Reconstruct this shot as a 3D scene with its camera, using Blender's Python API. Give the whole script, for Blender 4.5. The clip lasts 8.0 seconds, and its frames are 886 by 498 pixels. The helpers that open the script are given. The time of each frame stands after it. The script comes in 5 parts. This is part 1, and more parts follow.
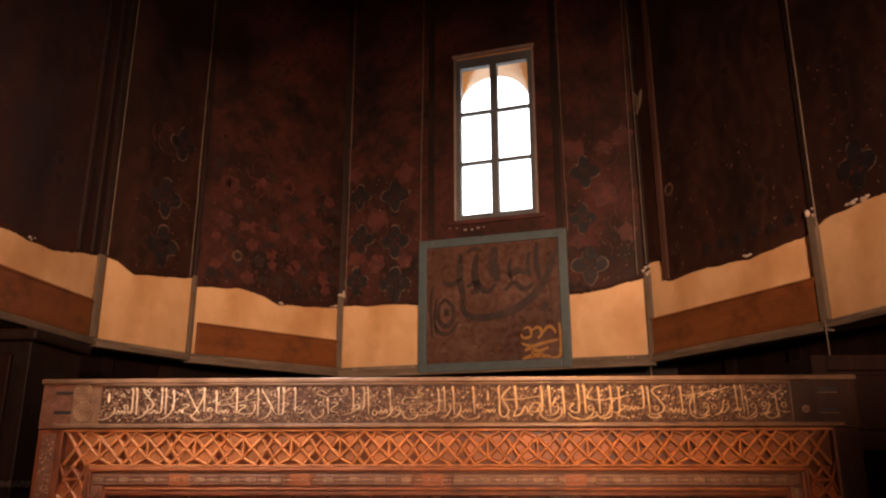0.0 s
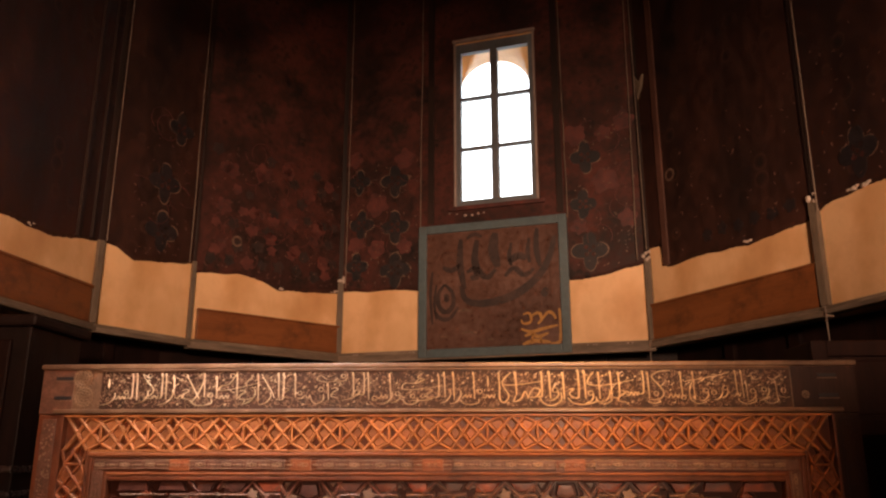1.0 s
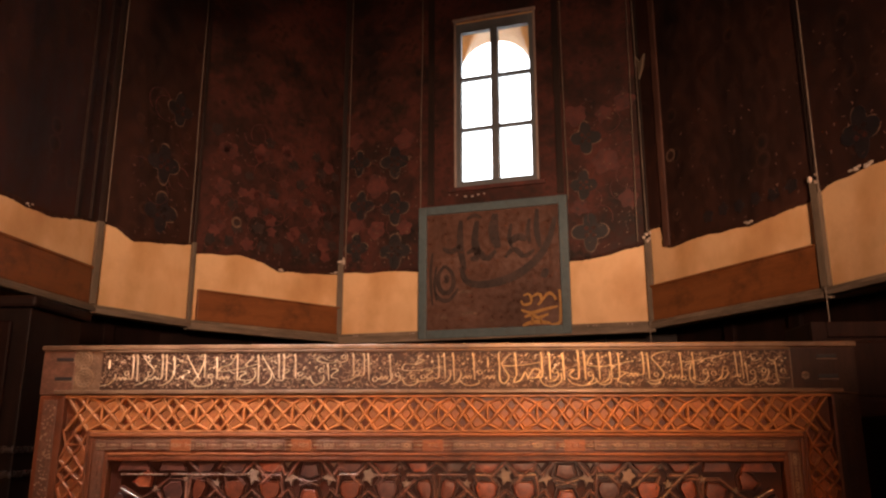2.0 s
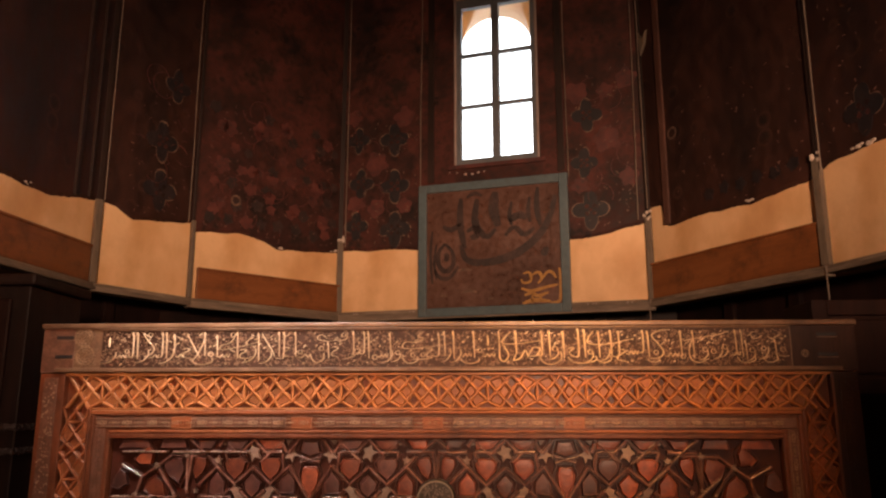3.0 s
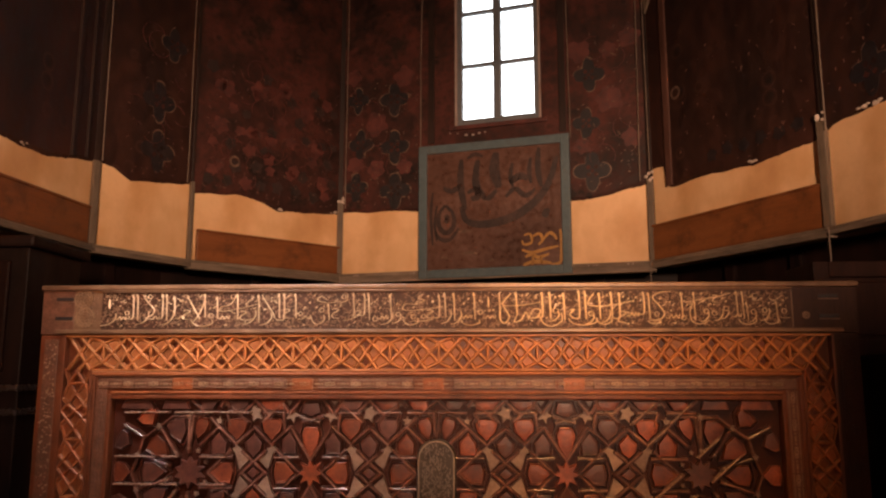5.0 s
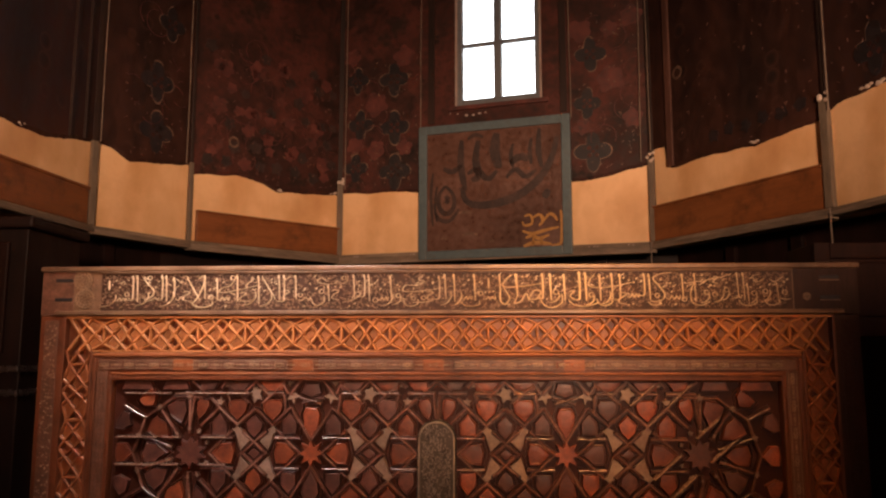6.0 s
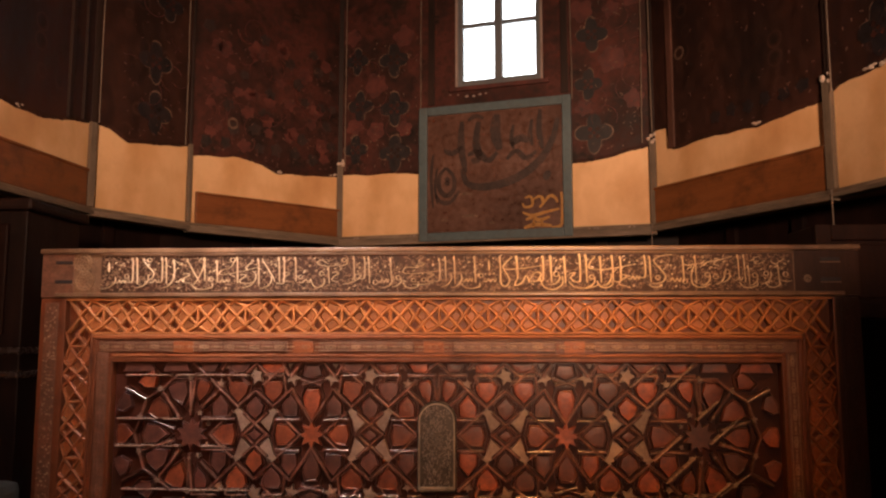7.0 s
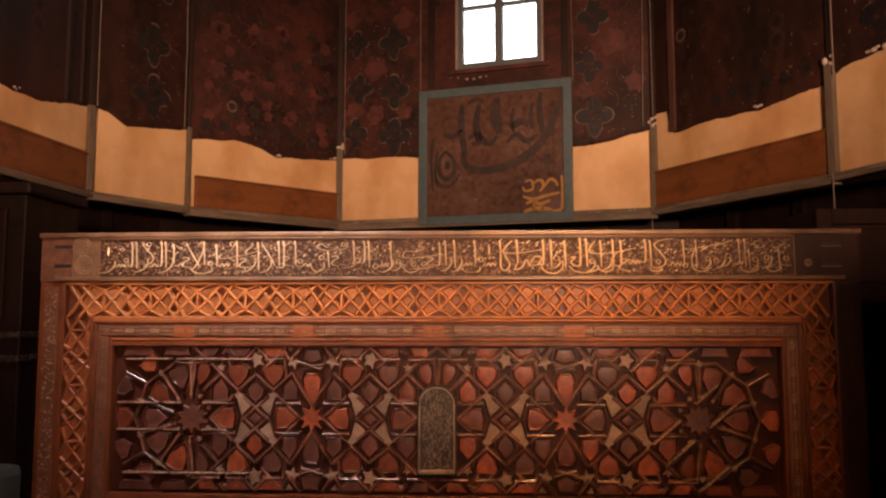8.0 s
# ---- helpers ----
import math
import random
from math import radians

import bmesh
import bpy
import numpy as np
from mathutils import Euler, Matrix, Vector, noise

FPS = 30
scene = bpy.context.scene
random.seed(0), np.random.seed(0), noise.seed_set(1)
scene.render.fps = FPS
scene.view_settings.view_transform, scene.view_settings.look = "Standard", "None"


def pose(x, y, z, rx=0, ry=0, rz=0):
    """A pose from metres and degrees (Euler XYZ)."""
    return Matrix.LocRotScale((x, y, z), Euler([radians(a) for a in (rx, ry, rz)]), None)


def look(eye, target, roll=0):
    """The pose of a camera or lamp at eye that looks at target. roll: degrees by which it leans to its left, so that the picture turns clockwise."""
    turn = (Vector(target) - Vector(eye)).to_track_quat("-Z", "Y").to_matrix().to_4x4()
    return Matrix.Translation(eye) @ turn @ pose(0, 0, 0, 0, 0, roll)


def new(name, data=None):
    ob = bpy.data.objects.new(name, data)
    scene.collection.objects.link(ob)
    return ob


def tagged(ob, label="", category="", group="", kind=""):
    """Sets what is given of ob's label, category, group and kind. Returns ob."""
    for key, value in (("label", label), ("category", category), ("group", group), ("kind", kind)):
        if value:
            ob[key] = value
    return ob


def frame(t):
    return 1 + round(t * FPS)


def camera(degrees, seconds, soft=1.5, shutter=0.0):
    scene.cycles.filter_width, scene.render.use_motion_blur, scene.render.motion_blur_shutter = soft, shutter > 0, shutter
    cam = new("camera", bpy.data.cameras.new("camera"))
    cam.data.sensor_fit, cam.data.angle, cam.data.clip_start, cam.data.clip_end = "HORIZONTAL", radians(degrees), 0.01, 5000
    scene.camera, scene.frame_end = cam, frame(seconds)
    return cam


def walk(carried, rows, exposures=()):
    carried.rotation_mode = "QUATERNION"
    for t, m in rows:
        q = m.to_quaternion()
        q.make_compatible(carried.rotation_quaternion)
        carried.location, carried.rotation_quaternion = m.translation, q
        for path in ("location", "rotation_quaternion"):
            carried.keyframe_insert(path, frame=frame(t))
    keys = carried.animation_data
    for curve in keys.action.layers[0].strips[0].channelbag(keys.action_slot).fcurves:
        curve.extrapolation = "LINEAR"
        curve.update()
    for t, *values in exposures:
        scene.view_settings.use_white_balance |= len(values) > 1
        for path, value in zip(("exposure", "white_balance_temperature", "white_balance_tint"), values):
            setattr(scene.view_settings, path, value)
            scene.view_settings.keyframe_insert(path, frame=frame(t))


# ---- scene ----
# camera: seconds, place, pitch, yaw
cam = camera(59.73, 8.0, soft=2.3)
ROWS = [
    (0.0, 0.0000, 0.0000, 1.3000, 16.068, 2.917),
    (0.5, -0.0004, 0.0033, 1.3007, 15.615, 2.913),
    (1.0, -0.0007, 0.0069, 1.3014, 15.007, 2.910),
    (1.5, -0.0011, 0.0108, 1.3021, 14.367, 2.910),
    (3.0, -0.0021, 0.0232, 1.3046, 11.993, 2.905),
    (3.5, -0.0024, 0.0275, 1.3054, 11.273, 2.909),
    (4.0, -0.0027, 0.0317, 1.3064, 10.503, 2.925),
    (4.5, -0.0030, 0.0359, 1.3073, 9.824, 2.927),
    (6.0, -0.0036, 0.0477, 1.3104, 7.711, 2.944),
    (6.5, -0.0038, 0.0511, 1.3115, 7.035, 2.941),
    (7.0, -0.0040, 0.0543, 1.3127, 6.344, 2.960),
    (7.5, -0.0041, 0.0571, 1.3138, 5.759, 2.961),
    (8.0, -0.0042, 0.0596, 1.3151, 5.121, 2.961),
]
walk(cam, [(t, pose(x, y, z, 90 + pitch, 0, yaw)) for t, x, y, z, pitch, yaw in ROWS])

# world and lights
world = bpy.data.worlds.new("world")
scene.world = world
world.use_nodes = True
wn = world.node_tree.nodes
sky = wn.new("ShaderNodeTexSky")
sky.sky_type, sky.sun_disc, sky.sun_elevation, sky.sun_rotation = "NISHITA", False, radians(47), radians(180)
wn["Background"].inputs[1].default_value = 0.15
world.node_tree.links.new(sky.outputs[0], wn["Background"].inputs[0])


def area_lamp(name, m, sx, sy, watts, colour, spread=180):
    data = bpy.data.lights.new(name, "AREA")
    data.shape, data.size, data.size_y = "RECTANGLE", sx, sy
    data.energy, data.color, data.spread = watts, colour, radians(spread)
    ob = new(name, data)
    ob.matrix_world = m
    return ob


# warm light behind the camera; the doorway it shines through is an added guess
area_lamp("doorway_light", look((0.95, -4.4, 1.86), (0.0, 3.6, 1.9)), 0.9, 0.72, 720, (1.0, 0.60, 0.39))
# two unseen lamps added to brighten the tomb: place, aim, size, watts, colour, spread
FILL_LAMPS = [((-0.80, 1.35, 3.15), (-0.82, 2.55, 1.72), 0.14, 7.2, (1.0, 0.86, 0.78), 44), ((0.36, 1.35, 3.05), (0.27, 2.60, 1.48), 0.10, 4.4, (1.0, 0.51, 0.17), 44)]
for spot, aim, size, watts, colour, spread in FILL_LAMPS:
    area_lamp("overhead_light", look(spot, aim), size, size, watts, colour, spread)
sun = new("sun", bpy.data.lights.new("sun", "SUN"))
sun.data.energy, sun.data.angle, sun.data.color = 5.0, radians(0.5), (1.0, 0.94, 0.86)
sun.matrix_world = look((0, -8, 10), (0, 0, 1.5))
scene.view_settings.exposure = 0.0


# materials
def ramp(nt, pairs):
    r = nt.nodes.new("ShaderNodeValToRGB")
    el = r.color_ramp.elements
    while len(el) < len(pairs):
        el.new(0.5)
    for e, (p, c) in zip(el, pairs):
        e.position, e.color = p, (*c, 1)
    return r


def surface(name, colours, scale=6.0, rough=(0.5, 0.7), bump=0.2, fine=60.0, stretch=(1, 1, 1), metal=0.0, coat=0.0, vary=0.0, dist=0.004, spec=0.5):
    """Mottled paint, wood or stone: two sizes of noise for colour, a fine one for relief and gloss."""
    m = bpy.data.materials.new(name)
    m.use_nodes = True
    nt = m.node_tree
    b = nt.nodes["Principled BSDF"]
    co = nt.nodes.new("ShaderNodeTexCoord")
    mp = nt.nodes.new("ShaderNodeMapping")
    mp.inputs["Scale"].default_value = stretch
    nt.links.new(co.outputs["Object"], mp.inputs[0])
    big, small = nt.nodes.new("ShaderNodeTexNoise"), nt.nodes.new("ShaderNodeTexNoise")
    for n, s, d in ((big, scale, 5), (small, fine, 6)):
        n.inputs["Scale"].default_value, n.inputs["Detail"].default_value = s, d
        nt.links.new(mp.outputs[0], n.inputs["Vector"])
    mix = nt.nodes.new("ShaderNodeMix")
    mix.inputs[0].default_value = 0.35
    nt.links.new(big.outputs["Fac"], mix.inputs[2])
    nt.links.new(small.outputs["Fac"], mix.inputs[3])
    n = len(colours)
    r = ramp(nt, [(0.34 + 0.32 * i / max(1, n - 1), c) for i, c in enumerate(colours)])
    nt.links.new(mix.outputs[0], r.inputs[0])
    out = r.outputs[0]
    if vary:
        info = nt.nodes.new("ShaderNodeObjectInfo")
        hsv = nt.nodes.new("ShaderNodeHueSaturation")
        mr = nt.nodes.new("ShaderNodeMapRange")
        mr.inputs[3].default_value, mr.inputs[4].default_value = 1 - vary, 1 + vary
        nt.links.new(info.outputs["Random"], mr.inputs[0])
        nt.links.new(mr.outputs[0], hsv.inputs["Value"])
        nt.links.new(out, hsv.inputs["Color"])
        out = hsv.outputs[0]
    nt.links.new(out, b.inputs["Base Color"])
    rr = nt.nodes.new("ShaderNodeMapRange")
    rr.inputs[1].default_value, rr.inputs[2].default_value = 0.3, 0.7
    rr.inputs[3].default_value, rr.inputs[4].default_value = rough
    nt.links.new(small.outputs["Fac"], rr.inputs[0])
    nt.links.new(rr.outputs[0], b.inputs["Roughness"])
    bp = nt.nodes.new("ShaderNodeBump")
    bp.inputs["Strength"].default_value, bp.inputs["Distance"].default_value = bump, dist
    nt.links.new(mix.outputs[0], bp.inputs["Height"])
    nt.links.new(bp.outputs[0], b.inputs["Normal"])
    b.inputs["Metallic"].default_value = metal
    b.inputs["Specular IOR Level"].default_value = spec
    b.inputs["Coat Weight"].default_value = coat
    b.inputs["Coat Roughness"].default_value = 0.25
    return m




def worn(m, scale, colour, low, high):
    """Dark handled patches and scratches over a wood."""
    nt = m.node_tree
    b = nt.nodes["Principled BSDF"]
    base = b.inputs["Base Color"].links[0].from_socket
    co, no = nt.nodes.new("ShaderNodeTexCoord"), nt.nodes.new("ShaderNodeTexNoise")
    no.inputs["Scale"].default_value, no.inputs["Detail"].default_value, no.inputs["Roughness"].default_value = scale, 8, 0.7
    nt.links.new(co.outputs["Object"], no.inputs["Vector"])
    r = ramp(nt, [(low, (0, 0, 0)), (high, (0.7, 0.7, 0.7))])
    nt.links.new(no.outputs["Fac"], r.inputs[0])
    mix = nt.nodes.new("ShaderNodeMix")
    mix.data_type = "RGBA"
    nt.links.new(r.outputs[0], mix.inputs["Factor"])
    nt.links.new(base, mix.inputs[6])
    mix.inputs[7].default_value = (*colour, 1)
    nt.links.new(mix.outputs[2], b.inputs["Base Color"])


PLASTER = surface("repaired plaster", [(0.58, 0.31, 0.130), (0.70, 0.415, 0.195), (0.82, 0.535, 0.285), (0.70, 0.425, 0.21)], 1.8, (0.5, 0.75), 0.12, 5, (1.2, 1.2, 0.8))
PAINT = surface("dark painted plaster", [(0.012, 0.007, 0.006), (0.045, 0.016, 0.012), (0.095, 0.026, 0.019), (0.030, 0.015, 0.011)], 3.6, (0.5, 0.75), 0.5, 24, spec=0.3)
PAINT_PLAIN = surface("darker brown wall paint", [(0.010, 0.0055, 0.0045), (0.028, 0.0105, 0.0070), (0.057, 0.0195, 0.0125)], 2.4, (0.5, 0.75), 0.4, 18, (1, 1, 0.5), spec=0.3)
PAINT_RED = surface("worn red paint", [(0.030, 0.011, 0.009), (0.085, 0.021, 0.016), (0.135, 0.035, 0.026)], 9, (0.5, 0.75), 0.4, 50)
PAINT_DARK = surface("worn black paint", [(0.005, 0.004, 0.005), (0.012, 0.008, 0.009), (0.024, 0.013, 0.012)], 12, (0.45, 0.7), 0.4, 60)
PAINT_PALE = surface("worn ochre outline", [(0.04, 0.022, 0.016), (0.13, 0.075, 0.050), (0.22, 0.13, 0.085)], 25, (0.5, 0.75), 0.3, 90)
RIB = surface("dark stained rib", [(0.012, 0.007, 0.006), (0.032, 0.016, 0.012)], 5, (0.5, 0.7), 0.3, 40, (3, 3, 0.4), spec=0.3)
STRIP = surface("grey dusty wood", [(0.085, 0.062, 0.043), (0.145, 0.106, 0.073), (0.19, 0.14, 0.098)], 8, (0.6, 0.8), 0.3, 60, (3, 3, 0.4))
LEDGE = surface("dusty ledge", [(0.10, 0.075, 0.055), (0.19, 0.14, 0.10), (0.30, 0.23, 0.17)], 7, (0.6, 0.85), 0.4, 50, (0.4, 3, 3))
BOARD = surface("brown stained board", [(0.14, 0.045, 0.0125), (0.215, 0.071, 0.020), (0.28, 0.097, 0.030)], 4, (0.4, 0.6), 0.25, 50, (0.3, 3, 3))
FRAME_BLUE = surface("blue grey painted wood", [(0.060, 0.088, 0.100), (0.085, 0.122, 0.135), (0.11, 0.15, 0.165)], 7, (0.45, 0.65), 0.25, 60)
PICTURE = surface("aged brown painting", [(0.060, 0.027, 0.018), (0.105, 0.049, 0.034), (0.165, 0.088, 0.066)], 3, (0.25, 0.5), 0.3, 30)
YELLOW = surface("old gold paint", [(0.30, 0.14, 0.03), (0.48, 0.25, 0.06)], 20, (0.4, 0.6), 0.2, 80)
WHITE = surface("dusty white paint", [(0.26, 0.19, 0.165), (0.40, 0.32, 0.285)], 9, (0.6, 0.8), 0.3, 60)
SASH = surface("grey sash paint", [(0.10, 0.11, 0.12), (0.16, 0.17, 0.18)], 8, (0.5, 0.7), 0.2, 60)
CORD = surface("pale cord", [(0.15, 0.11, 0.085), (0.27, 0.20, 0.15)], 10, (0.6, 0.8), 0.2, 90)
# next two woods: shade below the ledge is put into their low colours
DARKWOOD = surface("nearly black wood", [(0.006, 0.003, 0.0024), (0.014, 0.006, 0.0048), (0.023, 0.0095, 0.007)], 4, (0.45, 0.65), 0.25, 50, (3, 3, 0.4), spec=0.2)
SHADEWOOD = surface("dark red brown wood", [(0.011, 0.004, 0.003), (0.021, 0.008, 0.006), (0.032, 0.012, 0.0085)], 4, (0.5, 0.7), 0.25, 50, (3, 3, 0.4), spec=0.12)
GLOSSY = surface("polished black wood", [(0.030, 0.020, 0.018), (0.060, 0.040, 0.035)], 6, (0.2, 0.32), 0.15, 50, coat=0.5)
STONE = surface("grey stone", [(0.06, 0.064, 0.062), (0.12, 0.125, 0.12)], 6, (0.5, 0.8), 0.3, 50)
FLOORM = surface("worn floor stone", [(0.12, 0.09, 0.065), (0.20, 0.15, 0.11)], 3, (0.5, 0.8), 0.3, 40)
CARVED = surface("carved red walnut", [(0.17, 0.049, 0.018), (0.26, 0.080, 0.029), (0.34, 0.115, 0.046)], 5, (0.36, 0.52), 0.35, 60, (0.5, 3, 3), coat=0.06, dist=0.002, spec=0.32)
# deep red of the stiles; its use in recesses and posts stands in for shade
STILE = surface("deep red walnut, also recess shade", [(0.088, 0.023, 0.0085), (0.140, 0.037, 0.0135), (0.19, 0.056, 0.022)], 5, (0.36, 0.52), 0.35, 60, (3, 3, 0.5), coat=0.06, dist=0.002, spec=0.32)
LATTICE = surface("orange walnut fillet", [(0.29, 0.096, 0.030), (0.43, 0.158, 0.052), (0.54, 0.222, 0.081)], 9, (0.36, 0.52), 0.3, 80, coat=0.05, vary=0.15, dist=0.002, spec=0.38)
LOZENGE = surface("walnut lozenge", [(0.19, 0.060, 0.019), (0.29, 0.102, 0.033), (0.40, 0.158, 0.056)], 9, (0.38, 0.55), 0.3, 80, coat=0.04, vary=0.35, dist=0.002, spec=0.35)
BANDWOOD = surface("brown inscription wood", [(0.115, 0.058, 0.032), (0.175, 0.094, 0.052), (0.235, 0.132, 0.078)], 9, (0.28, 0.46), 0.5, 90, coat=0.10, dist=0.003, spec=0.4)
PAINT_DIM = surface("faded brown paint", [(0.010, 0.006, 0.005), (0.024, 0.012, 0.010), (0.042, 0.019, 0.015)], 12, (0.5, 0.75), 0.4, 60)
BRONZE_WORN = surface("worn bronze script", [(0.105, 0.074, 0.056), (0.185, 0.138, 0.108), (0.28, 0.215, 0.17)], 18, (0.32, 0.46), 0.5, 110, metal=0.3, dist=0.002)
OLDSTRIP = surface("worn reddish brown strip", [(0.035, 0.014, 0.010), (0.085, 0.036, 0.025), (0.14, 0.062, 0.043)], 6, (0.5, 0.7), 0.3, 60, (3, 3, 0.4))
DUST = surface("white lime plaster", [(0.42, 0.33, 0.27), (0.62, 0.51, 0.42)], 9, (0.7, 0.9), 0.4, 60)
# copy of the fillet wood with the sides' dimmer, redder light put in
DIM_SIDE_WOOD = surface("walnut fillet toned for dim sides", [(0.17, 0.046, 0.015), (0.26, 0.076, 0.025), (0.34, 0.11, 0.039)], 9, (0.38, 0.55), 0.3, 80, coat=0.04, vary=0.2, dist=0.002, spec=0.35)
# highlights of the strap edges put into a pale base colour
GLINT = surface("pale bar for glints", [(0.13, 0.066, 0.046), (0.24, 0.14, 0.105), (0.38, 0.25, 0.20)], 14, (0.20, 0.32), 0.25, 90, coat=0.35, dist=0.001)
PAINT_FLECK = surface("worn rose paint", [(0.040, 0.017, 0.012), (0.100, 0.042, 0.030), (0.17, 0.085, 0.060)], 25, (0.5, 0.75), 0.3, 90)
SCRIPT_GROUND = surface("brown ground of the script", [(0.026, 0.011, 0.006), (0.050, 0.020, 0.011), (0.080, 0.034, 0.020)], 30, (0.45, 0.65), 0.6, 120, dist=0.003, spec=0.25)
INK = surface("faded ink", [(0.018, 0.011, 0.010), (0.038, 0.021, 0.017), (0.070, 0.036, 0.028)], 9, (0.4, 0.6), 0.3, 60)
INSET = surface("darker carved inset", [(0.085, 0.032, 0.018), (0.13, 0.051, 0.029), (0.18, 0.076, 0.045)], 30, (0.36, 0.52), 0.6, 120, dist=0.003)
GILT = surface("gilded relief", [(0.56, 0.37, 0.22), (0.78, 0.57, 0.37), (0.88, 0.69, 0.48)], 25, (0.28, 0.42), 0.3, 120, metal=0.12, dist=0.001)
# right end's shade put into a near-black copy of the walnut
SHADED_WALNUT = surface("walnut darkened for shade", [(0.016, 0.006, 0.004), (0.032, 0.012, 0.0075), (0.052, 0.020, 0.012)], 6, (0.4, 0.56), 0.35, 60, (3, 3, 0.5), dist=0.002, spec=0.2)
GROUND = surface("worn arabesque relief", [(0.20, 0.108, 0.060), (0.37, 0.22, 0.13)], 30, (0.35, 0.5), 0.3, 120, metal=0.12, dist=0.001)
FIELD = surface("panel ground wood", [(0.034, 0.009, 0.005), (0.062, 0.016, 0.009)], 8, (0.4, 0.55), 0.3, 70, dist=0.002, spec=0.2)
STRAP = surface("dark strapwork", [(0.030, 0.009, 0.005), (0.060, 0.017, 0.009), (0.095, 0.030, 0.017)], 14, (0.28, 0.42), 0.25, 90, spec=0.35, coat=0.12, vary=0.2, dist=0.001)
# paler than the straps: edge highlights are partly put into this colour
FILLET = surface("polished strap fillet", [(0.058, 0.019, 0.012), (0.130, 0.050, 0.033), (0.26, 0.128, 0.090)], 14, (0.28, 0.42), 0.25, 90, coat=0.2, vary=0.4, dist=0.001)
PIECE_O = surface("orange carved piece", [(0.090, 0.018, 0.008), (0.165, 0.035, 0.0135), (0.245, 0.058, 0.020)], 22, (0.32, 0.48), 1.0, 130, coat=0.10, vary=0.42, dist=0.003)
PIECE_D = surface("dark carved piece", [(0.042, 0.013, 0.009), (0.078, 0.024, 0.016), (0.11, 0.036, 0.024)], 22, (0.34, 0.5), 0.8, 130, coat=0.08, vary=0.25, dist=0.003)
PIECE_P = surface("bone inlay", [(0.13, 0.072, 0.050), (0.21, 0.128, 0.092), (0.28, 0.18, 0.132)], 30, (0.35, 0.5), 0.6, 150, vary=0.2, dist=0.002)
# rim and lip bronze, lightened to carry the rim's highlight
BRONZE = surface("old bronze", [(0.15, 0.108, 0.078), (0.27, 0.205, 0.15), (0.37, 0.29, 0.22)], 18, (0.36, 0.5), 0.5, 110, metal=0.25, dist=0.002)
BRONZE_DARK = surface("dark ground of the plaque", [(0.030, 0.020, 0.015), (0.060, 0.042, 0.031), (0.095, 0.068, 0.052)], 18, (0.3, 0.44), 0.6, 110, metal=0.3, dist=0.002)



def ornament(m, scale, colour, dark):
    """Old painted carpet pattern over a wall paint: broken rings and dark hearts, worn away in patches."""
    nt = m.node_tree
    b = nt.nodes["Principled BSDF"]
    base = b.inputs["Base Color"].links[0].from_socket
    co = nt.nodes.new("ShaderNodeTexCoord")
    vo, no = nt.nodes.new("ShaderNodeTexVoronoi"), nt.nodes.new("ShaderNodeTexNoise")
    vo.inputs["Scale"].default_value, vo.inputs["Randomness"].default_value = scale, 0.55
    no.inputs["Scale"].default_value, no.inputs["Detail"].default_value = 5.0, 6
    for n in (vo, no):
        nt.links.new(co.outputs["Object"], n.inputs["Vector"])
    worn = ramp(nt, [(0.46, (0, 0, 0)), (0.62, (1, 1, 1))])
    nt.links.new(no.outputs["Fac"], worn.inputs[0])
    for pairs, c in (([(0.0, (0.8, 0.8, 0.8)), (0.22, (0.8, 0.8, 0.8)), (0.28, (0, 0, 0))], dark), ([(0.30, (0, 0, 0)), (0.36, (0.75, 0.75, 0.75)), (0.42, (0, 0, 0))], colour)):
        band = ramp(nt, pairs)
        nt.links.new(vo.outputs["Distance"], band.inputs[0])
        mul = nt.nodes.new("ShaderNodeMath")
        mul.operation = "MULTIPLY"
        nt.links.new(band.outputs[0], mul.inputs[0])
        nt.links.new(worn.outputs[0], mul.inputs[1])
        mix = nt.nodes.new("ShaderNodeMix")
        mix.data_type = "RGBA"
        nt.links.new(mul.outputs[0], mix.inputs["Factor"])
        nt.links.new(base, mix.inputs[6])
        mix.inputs[7].default_value = (*c, 1)
        base = mix.outputs[2]
    nt.links.new(base, b.inputs["Base Color"])


ornament(PAINT, 12.0, (0.095, 0.036, 0.025), (0.014, 0.008, 0.008))
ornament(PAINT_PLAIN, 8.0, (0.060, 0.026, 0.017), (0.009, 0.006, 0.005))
for wood, c in ((CARVED, (0.07, 0.022, 0.010)), (BANDWOOD, (0.05, 0.022, 0.014)), (STILE, (0.04, 0.012, 0.006)), (BOARD, (0.06, 0.02, 0.008)), (FRAME_BLUE, (0.05, 0.055, 0.055)), (LATTICE, (0.12, 0.036, 0.014))):
    worn(wood, 7.0, c, 0.50, 0.68)
worn(PLASTER, 1.6, (0.50, 0.265, 0.11), 0.50, 0.78)
# random darker patches in the wall paint
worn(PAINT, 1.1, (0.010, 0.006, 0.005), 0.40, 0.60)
GLOW = bpy.data.materials.new("bright sky outside")
GLOW.use_nodes = True
gb = GLOW.node_tree.nodes["Principled BSDF"]
gb.inputs["Base Color"].default_value = (0.8, 0.85, 0.9, 1)
gb.inputs["Emission Color"].default_value = (0.93, 0.96, 1.0, 1)
gb.inputs["Emission Strength"].default_value = 4.0

GLASS = bpy.data.materials.new("window glass")
GLASS.use_nodes = True
g = GLASS.node_tree.nodes["Principled BSDF"]
g.inputs["Base Color"].default_value = (0.95, 0.97, 0.97, 1)
g.inputs["Transmission Weight"].default_value, g.inputs["Roughness"].default_value, g.inputs["IOR"].default_value = 1.0, 0.02, 1.05


